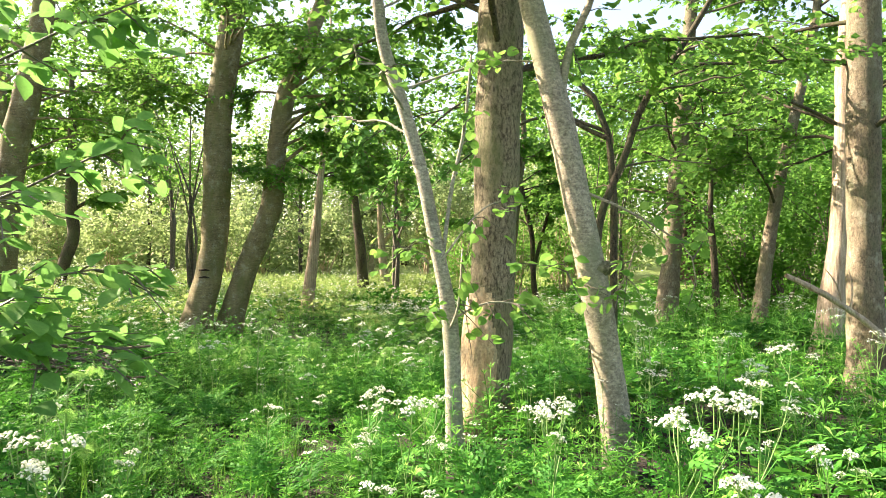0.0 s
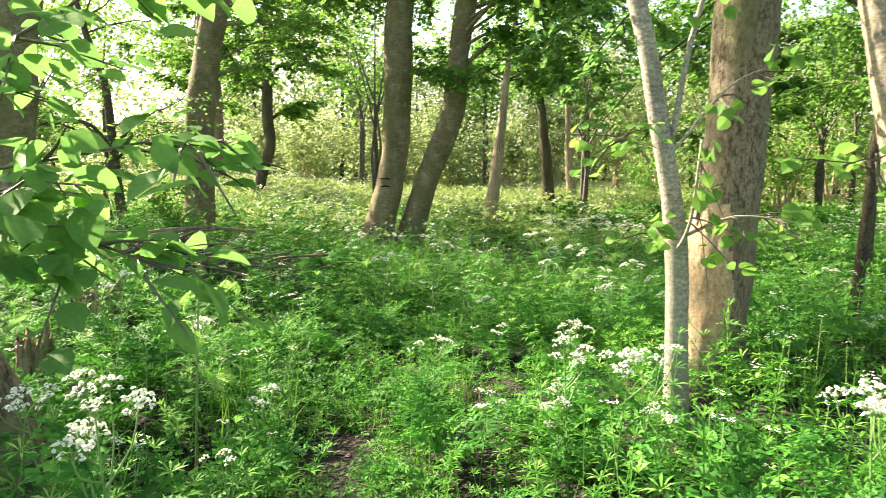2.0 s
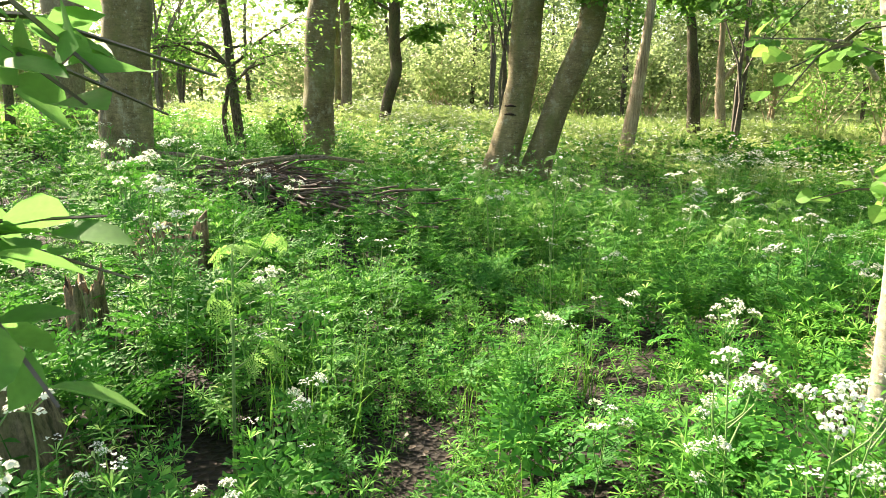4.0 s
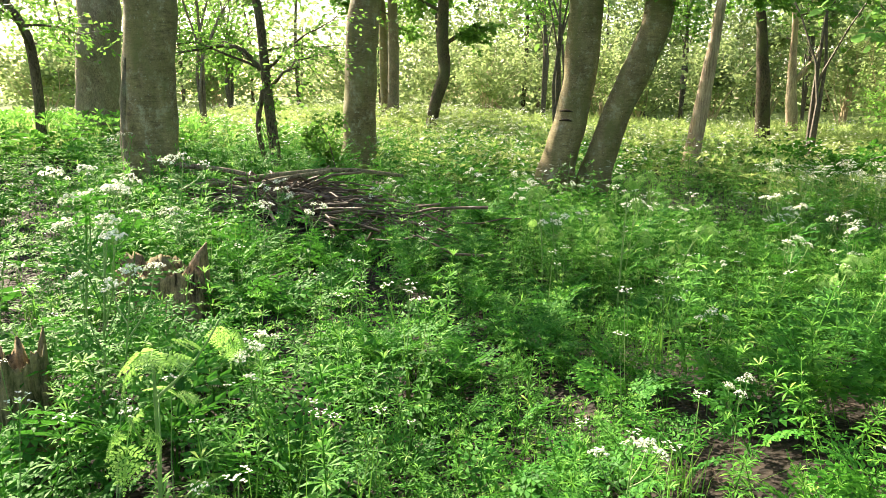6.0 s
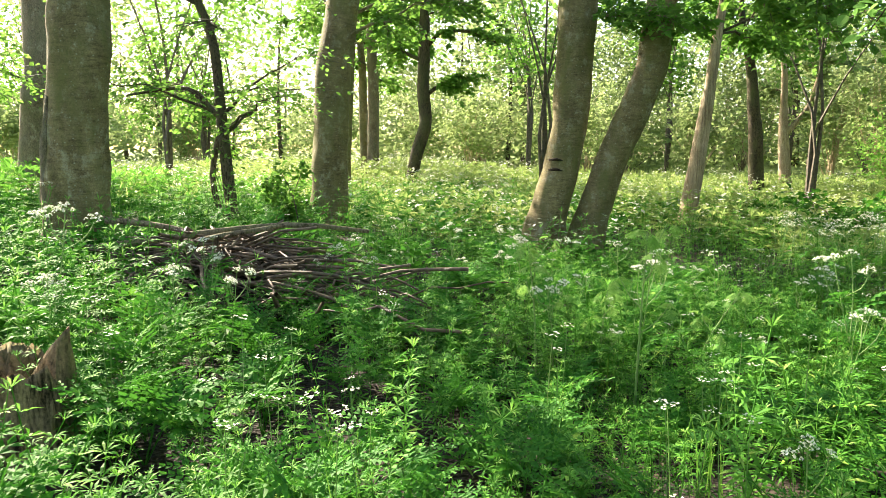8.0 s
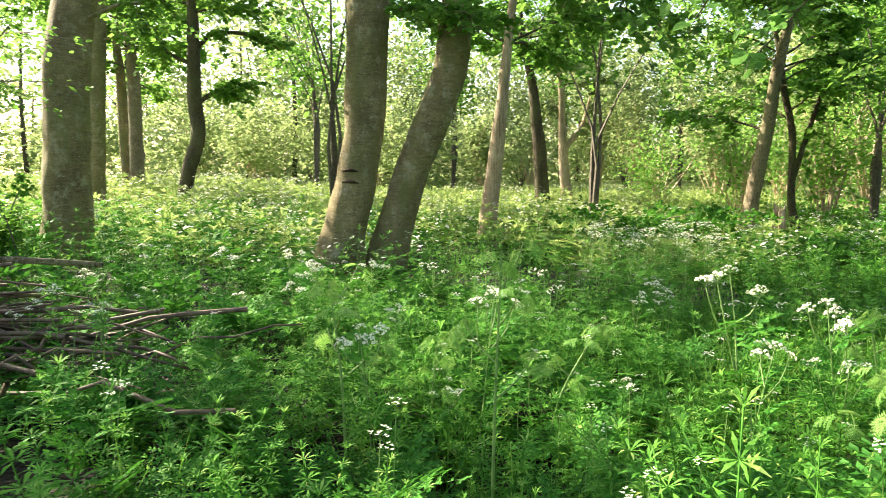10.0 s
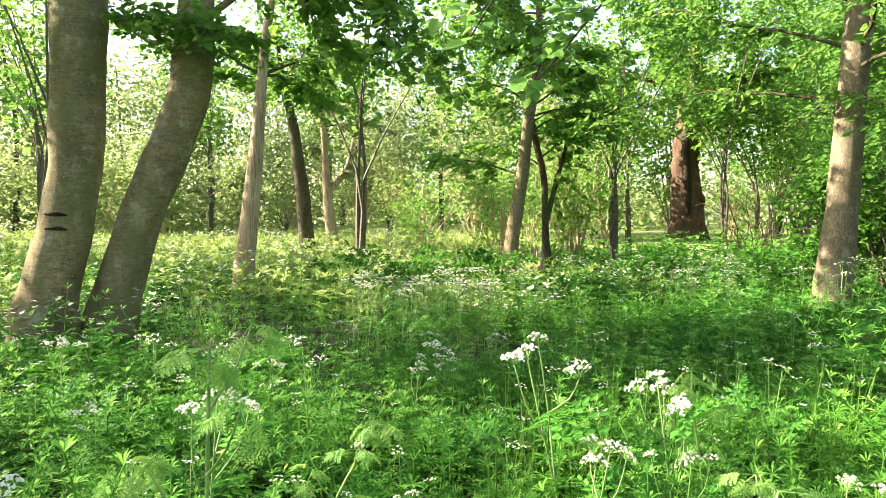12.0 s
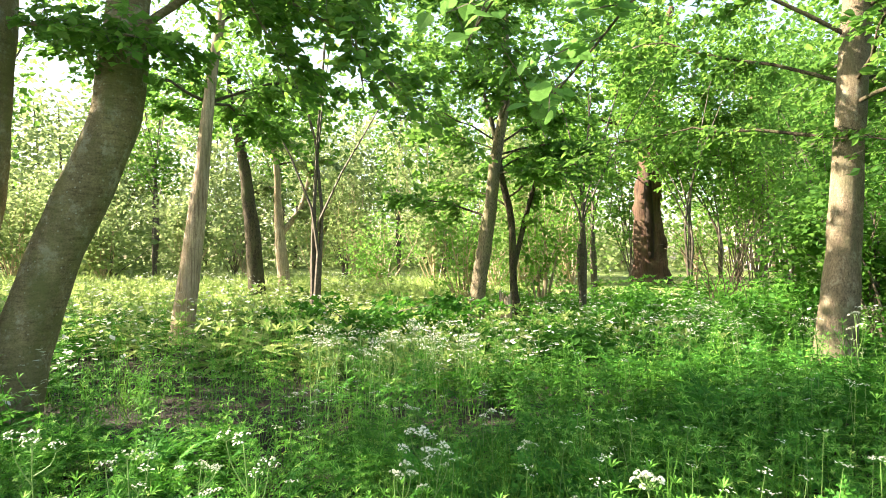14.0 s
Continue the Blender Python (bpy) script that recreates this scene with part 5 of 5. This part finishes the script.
# nettles and broad dark leaves
def nettle(seed):
    r = np.random.default_rng(seed)
    pieces = [tube(np.array([(0, 0, 0), (0.02, 0.01, 0.25), (0.03, 0, 0.5)]), [0.004, 0.003, 0.002], 3, close=False)]
    lv, lf = blade(0.27, 0.2, (1.0, 0.7))
    for k in range(6):
        z = 0.12 + 0.38 * k / 5
        for s in range(2):
            a = k * math.pi / 2 + s * math.pi + r.uniform(-0.2, 0.2)
            d = np.array([[math.cos(a), math.sin(a), -0.12 + r.normal(0, 0.15)]])
            pieces.append((lv @ aligned(d, np.array([[0, 0, 1.0]]))[0].T * (0.11 - 0.05 * k / 5) + [0.02, 0, z], lf))
    return joined(pieces)


nettles = [nettle(k) for k in range(4)]
spots = strewn(34, 0.2, 3.6, 11.2, 15.5, lambda x, y: clear(x, y) & (patchy(x, y, 0.6, 9.0) > -0.15))
herb("nettles", "dark green nettles in the shade", "wild plants", spots, nettles, 1.0, 0.15, NETTLE)
spots = strewn(10, -8, 5, 1, 14, lambda x, y: clear(x, y) & (off_path(x, y) > 0.3) & (patchy(x, y, 0.5, 12.0) > 0.05))
herb("nettles", "scattered nettles among the herbs", "wild plants", spots, nettles, 0.85, 0.15, NETTLE)


# grass
def tussock(n, long, wide, seed):
    r = np.random.default_rng(seed)
    pieces = []
    for k in range(n):
        a, out, h = r.uniform(0, 6.28), r.uniform(0.05, 0.55), long * r.uniform(0.6, 1.1)
        d, s = np.array([math.cos(a), math.sin(a), 0]), np.array([-math.sin(a), math.cos(a), 0]) * wide
        o = np.array([r.normal(0, 0.05), r.normal(0, 0.05), 0])
        p = [o + d * out * h * u**2 + [0, 0, h * u * (1 - 0.25 * u * out)] for u in (0, 0.55, 1.0)]
        pieces.append((np.array([p[0] - s, p[0] + s, p[1] + s * 0.8, p[1] - s * 0.8, p[2] + s * 0.1, p[2] - s * 0.1]), np.array([(0, 1, 2, 3), (3, 2, 4, 5)])))
    return joined(pieces)


grasses = [tussock(11, 0.55, 0.0032, k) for k in range(4)]
spots = strewn(14, -1.4, 0.8, 9.0, 12.5, lambda x, y: clear(x, y) & (off_path(x, y) > 0.25))
herb("grass", "long fresh green grass", "grass", spots, grasses, 1.15, 0.1, GRASS)
spots = strewn(2, -9, 5, 0, 18, lambda x, y: clear(x, y) & (off_path(x, y) > 0.25))
herb("grass", "grass blades between the herbs", "grass", spots, grasses, 0.9, 0.1, GRASS)
wide_grass = [tussock(6, 0.65, 0.022, 20 + k) for k in range(4)]
# same herbs in the paler green, which carries the sun on the glade
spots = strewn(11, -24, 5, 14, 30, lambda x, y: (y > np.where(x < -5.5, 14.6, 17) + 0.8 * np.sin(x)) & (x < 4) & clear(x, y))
herb("meadow_herbs", "herbs at the glade's edge with sunlight in their pale colour", "wild plants", spots, far_cleaver, 0.95, 0.3, SUNLIT_MEADOW)
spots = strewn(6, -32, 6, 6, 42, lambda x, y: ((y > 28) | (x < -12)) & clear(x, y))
herb("meadow_grass", "tall meadow grass and herbs with sunlight in their pale colour", "grass", spots, wide_grass, 0.95, 0.15, SUNLIT_MEADOW)


# distant white blossom over the meadow herbs
spots = strewn(7.0, -26, 9, 13.5, 32, lambda x, y: (patchy(x, y, 0.3, 33.0) > -0.1) & clear(x, y) & ((y > 15) | (x < -4)) & (rng.uniform(0, 1, len(x)) < 1.25 - (y - 15) / 16))
bx_, by_ = np.repeat(spots[0], 5) + rng.normal(0, 0.09, 5 * len(spots[0])), np.repeat(spots[1], 5) + rng.normal(0, 0.09, 5 * len(spots[0]))
v, f = spread(LEAF_FAR[0] * [1, 1, 0.4] - [0.5, 0, 0], LEAF_FAR[1], turns(len(bx_), rng.normal(0, 0.3, len(bx_))), rng.uniform(0.05, 0.10, len(bx_)), np.stack([bx_, by_, level(bx_, by_) + rng.uniform(0.4, 0.85, len(bx_))], -1))
tagged(new("white_blossom", mesh("white_blossom", [(v, f, 0)], [PETAL])), "far white flower heads over the meadow herbs", "wildflowers", kind="stuff")

# leaf litter on the trodden path
lx = rng.uniform(-0.28, 0.28, 500)
ly = rng.uniform(1.0, 8.4, 500)
lx = lx + path_x(ly)
v, f = spread(LEAF_FAR[0], LEAF_FAR[1], turns(500, rng.normal(0, 0.35, 500)), rng.uniform(0.025, 0.07, 500), np.stack([lx, ly, level(lx, ly) + 0.012], -1))
tagged(new("leaf_litter", mesh("leaf_litter", [(v, f, 0)], [DEADWOOD])), "brown dead leaves on the trodden path", "leaves", kind="stuff")


# ---- cow parsley in flower ----
def umbel(rays, florets, radius, seed):
    """A flat flower head: thin rays, each with a dome of small white florets."""
    r = np.random.default_rng(seed)
    pieces = []
    for k in range(rays):
        a = k * 2.39996
        out = radius * math.sqrt((k + 0.4) / rays)
        tip = np.array([math.cos(a) * out, math.sin(a) * out, radius * (0.85 - 0.55 * (out / radius) ** 2) + r.normal(0, 0.003)])
        pieces.append((*tube(np.array([(0, 0, 0), tip]), 0.0009, 3, close=False), 1))
        m = florets
        b = r.uniform(0, 6.28, m)
        c = np.sqrt(r.uniform(0, 1, m))
        rad = radius * 0.23
        q = tip + np.stack([np.cos(b) * c * rad, np.sin(b) * c * rad, rad * 1.1 * (1 - c**2)], -1)
        up = np.stack([np.cos(b) * c, np.sin(b) * c, np.full(m, 0.9)], -1)
        petal = np.array([(-0.5, 0, 0), (0, -0.42, 0.05), (0.5, 0, 0), (0, 0.42, 0.05)])
        ah = np.cross(up, r.normal(0, 1, (m, 3)))
        v, f = spread(petal, np.array([[0, 1, 2, 3]]), aligned(ah, up), rad * 1.15 * r.uniform(0.7, 1.2, m), q)
        pieces.append((v, f, 0))
    return mesh("umbel", pieces, [PETAL, STEM])


HEADS = [umbel(11, 10, 0.034, k) for k in range(5)]
HEADS_FAR = [umbel(7, 4, 0.045, 40 + k) for k in range(3)]
PALE_FROND = [mesh("pale_frond", [(tv, tf, 0)], [YOUNG]) for tv, tf in [frond(7, 6, 70 + k, 1.15) for k in range(4)]]
FROND_MESH = []
for tv, tf in [frond(6, 4, 50 + k, 1.1) for k in range(3)]:
    FROND_MESH.append(mesh("frond", [(tv, tf, 0)], [PARSLEY]))


def cow_parsley(height, heads, seed, meshes, leafy=3, size=1.0):
    """A flowering plant at the origin: grooved stem, side stems, feathered leaves and white heads."""
    r = np.random.default_rng(seed)
    root = thing("cow_parsley", (0, 0, 0), "flowering cow parsley with flat white heads", "wildflower", "cow parsley in flower")
    u = np.linspace(0, 1, 6)
    main = np.stack([0.06 * height * np.sin(2 * u + r.uniform(0, 3)), 0.05 * height * u * r.normal(0, 1), height * u], -1)
    main[:, :2] -= main[0, :2]
    v, f = tube(main, np.linspace(0.0045, 0.0024, 6), 5)
    holders = [part("stem", mesh("stem", [(v, f, 0)], [STEM], True), root)]
    tips = [main[-1]]
    for k in range(heads - 1):
        s = r.uniform(0.5, 0.85)
        p = np.array([np.interp(s, u, main[:, i]) for i in range(3)])
        a, out = k * 2.4 + r.uniform(0, 0.8), height * r.uniform(0.07, 0.17)
        tip = p + [math.cos(a) * out, math.sin(a) * out, height * (1.0 - s) * r.uniform(0.55, 1.05)]
        v, f = tube(curve([p, p * 0.45 + tip * 0.55 + [math.cos(a) * 0.02, math.sin(a) * 0.02, -0.01], tip], 5), np.linspace(0.0034, 0.0018, 5), 5)
        holders.append(part("side_stem", mesh("side_stem", [(v, f, 0)], [STEM], True), root))
        tips.append(tip)
    for k, t in enumerate(tips):
        ob = part("umbel", meshes[(seed + k) % len(meshes)], holders[k], "white flower head")
        ob.matrix_basis = Matrix.Translation(t) @ Euler((r.normal(0, 0.22), r.normal(0, 0.22), r.uniform(0, 6))).to_matrix().to_4x4() @ Matrix.Scale(size * r.uniform(0.75, 1.2), 4)
    for k in range(leafy):
        s = 0.25 + 0.4 * k / max(leafy - 1, 1)
        p = np.array([np.interp(s, u, main[:, i]) for i in range(3)])
        ob = part("leaf", FROND_MESH[(seed + k) % 3], root, "feathery green leaf")
        ob.matrix_basis = Matrix.Translation(p) @ Euler((0, -r.uniform(0.3, 0.8), r.uniform(0, 6.28))).to_matrix().to_4x4() @ Matrix.Scale(r.uniform(0.22, 0.34), 4)
    return root


near_kinds = [cow_parsley(0.80, 4 + k % 2, k, HEADS, 4, 1.1) for k in range(5)]
far_kinds = [cow_parsley(0.80, 4, 10 + k, HEADS_FAR, 1) for k in range(3)]
petal_v, stem_v = [], []
for k in range(6):
    a = 2.4 * k
    tip = np.array([math.cos(a) * 0.022 * math.sqrt(k / 2 + 0.2), math.sin(a) * 0.022 * math.sqrt(k / 2 + 0.2), 0.62 + 0.004 * (k % 3)])
    for b in range(3):
        t = b * 2.1 + k
        c = tip + [math.cos(t) * 0.005, math.sin(t) * 0.005, 0.002 * b]
        e, g = np.array([math.cos(t), math.sin(t), 0.2]) * 0.0055, np.array([-math.sin(t), math.cos(t), 0.1]) * 0.0045
        petal_v.append(np.array([c - e, c - g, c + e, c + g]))
petal_t = (np.concatenate(petal_v), np.arange(4 * len(petal_v)).reshape(-1, 4))
stem_t = tube(np.array([(0.03, 0, 0), (0.01, 0.01, 0.35), (0, 0, 0.61)]), [0.003, 0.0022, 0.0016], 3, close=False)
spots = strewn(9, -8, 6, 1.2, 17, lambda x, y: clear(x, y) & (off_path(x, y) > 0.25) & (off_path(x, y) < 6) & (patchy(x, y, 0.8, 41.0) > -0.05))
m = len(spots[0])
turn, size, place = turns(m, rng.normal(0, 0.16, m)), rng.uniform(0.7, 1.15, m) * np.clip(0.6 + off_path(*spots), 0.6, 1), np.stack([*spots, level(*spots) - 0.02], -1)
tagged(new("small_white_flowers", mesh("small_white_flowers", [(*spread(*petal_t, turn, size, place), 0), (*spread(*stem_t, turn, size, place), 1)], [PETAL, STEM])), "small white flower heads scattered through the herbs", "wildflowers", kind="stuff")

KNOWN = [(-0.90, 9.02, 0.64), (-0.56, 8.9, 0.52), (-1.08, 8.62, 0.38), (1.21, 3.2, 0.82), (1.35, 3.1, 0.80), (1.5, 3.35, 0.83), (1.05, 3.05, 0.78), (1.0, 2.1, 0.78), (0.49, 3.12, 0.76),
         (0.55, 3.3, 0.72), (-0.09, 2.5, 0.62), (-1.41, 2.72, 0.74), (-1.6, 3.0, 0.7), (-0.35, 4.2, 0.6), (-0.2, 4.0, 0.62), (-0.1, 4.25, 0.58), (-2.75, 8.6, 0.40), (-2.3, 8.95, 0.50), (2.0, 4.6, 0.75), (2.3, 4.9, 0.8), (-3.05, 4.6, 0.7), (-3.75, 4.95, 1.0), (-3.3, 4.75, 0.85), (-4.2, 5.3, 0.9), (-5.1, 6.5, 0.9)]
made = 0


def plant(kinds, x, y, h):
    """A copy of one of the plants, scaled to the height h above the ground."""
    global made
    src = kinds[made % len(kinds)]
    made += 1
    z = float(level(x, y)) - 0.02
    s = h / 0.80
    src_scale = src.scale.copy()
    src.scale = (s, s, s)
    copy_thing(src, pose(x, y, z, rng.normal(0, 4), rng.normal(0, 4), rng.uniform(0, 360)))
    src.scale = src_scale


for x, y, z in KNOWN:
    plant(near_kinds, x, y, z - float(level(x, y)) + 0.02)
nx, ny = strewn(1.5, -6, 4, 1.2, 13, lambda x, y: (off_path(x, y) < 3.6) & (off_path(x, y) > 0.45) & clear(x, y) & (patchy(x, y, 0.45, 21.0) > -0.12))
for x, y in zip(nx, ny):
    plant(near_kinds, x, y, rng.uniform(0.45, 0.75))
nx, ny = strewn(1.0, -11, 9, 3, 22, lambda x, y: (off_path(x, y) >= 3.6) & clear(x, y) & (patchy(x, y, 0.35, 25.0) > 0.02))
for x, y in zip(nx, ny):
    plant(far_kinds, x, y, rng.uniform(0.7, 1.0))
for _ in range(26):
    plant(far_kinds, rng.normal(-0.95, 0.65), rng.normal(14.5, 0.28), rng.uniform(0.75, 0.95))
# young pale-leaved umbellifers not yet in flower
for x, y, h, bend in [(-2.12, 8.23, 1.22, 0.03), (-2.92, 8.70, 1.0, -0.08), (-1.95, 9.2, 0.78, 0.28), (-2.55, 8.95, 0.72, 0.05), (-2.15, 4.1, 1.0, 0.05), (-0.7, 8.3, 0.7, 0.1), (-0.2, 9.4, 0.75, -0.1)]:
    g = float(level(x, y)) - 0.02
    herb_root = thing("young_umbellifer", (x, y, g), "tall young herb with pale yellow-green drooping leaves", "wild plant", "young umbellifers")
    main = curve([(0, 0, 0), (bend * 0.3, 0.01, h * 0.5), (bend, 0.0, h)], 9)
    v, f = tube(main, np.linspace(0.0085, 0.004, 9), 7)
    part("stem", mesh("stem", [(v, f, 0)], [STEM], True), herb_root)
    for k in range(4):
        at = main[4 + k]
        a = 2.4 * k + rng.uniform(0, 0.6)
        tip = at + np.array([math.cos(a), math.sin(a), 1.1]) * h * rng.uniform(0.10, 0.17)
        v, f = tube(curve([at, at * 0.5 + tip * 0.5 + [math.cos(a) * 0.015, math.sin(a) * 0.015, -0.01], tip], 5), np.linspace(0.0045, 0.0022, 5), 5)
        side_stem = part("side_stem", mesh("side_stem", [(v, f, 0)], [STEM], True), herb_root)
        for q in range(3):
            ob = part("leaf", PALE_FROND[(k + q) % 4], side_stem, "pale feathery leaf")
            ob.matrix_basis = Matrix.Translation(tip) @ Euler((rng.normal(0, 0.2), rng.uniform(0.4, 1.4), a + (q - 1) * 1.5)).to_matrix().to_4x4() @ Matrix.Scale(rng.uniform(0.11, 0.16), 4)
        if k % 2 == 0:
            ob = part("bud_head", HEADS_FAR[k % 3], side_stem, "half-open cream flower head")
            ob.matrix_basis = Matrix.Translation(tip) @ Matrix.Scale(0.6, 4)
    for k in range(5):
        ob = part("leaf", PALE_FROND[k % 4], herb_root, "pale feathery leaf")
        ob.matrix_basis = Matrix.Translation(main[-1]) @ Euler((rng.normal(0, 0.2), rng.uniform(0.3, 1.4), k * 1.3 + rng.uniform(0, 0.5))).to_matrix().to_4x4() @ Matrix.Scale(rng.uniform(0.12, 0.17), 4)
# the plants that served as patterns stand among the rest
for k, src in enumerate(near_kinds + far_kinds):
    x, y = -5.2 + 0.45 * k, 10.6 + 0.3 * (k % 3)
    src.location = (x, y, float(level(x, y)) - 0.02)
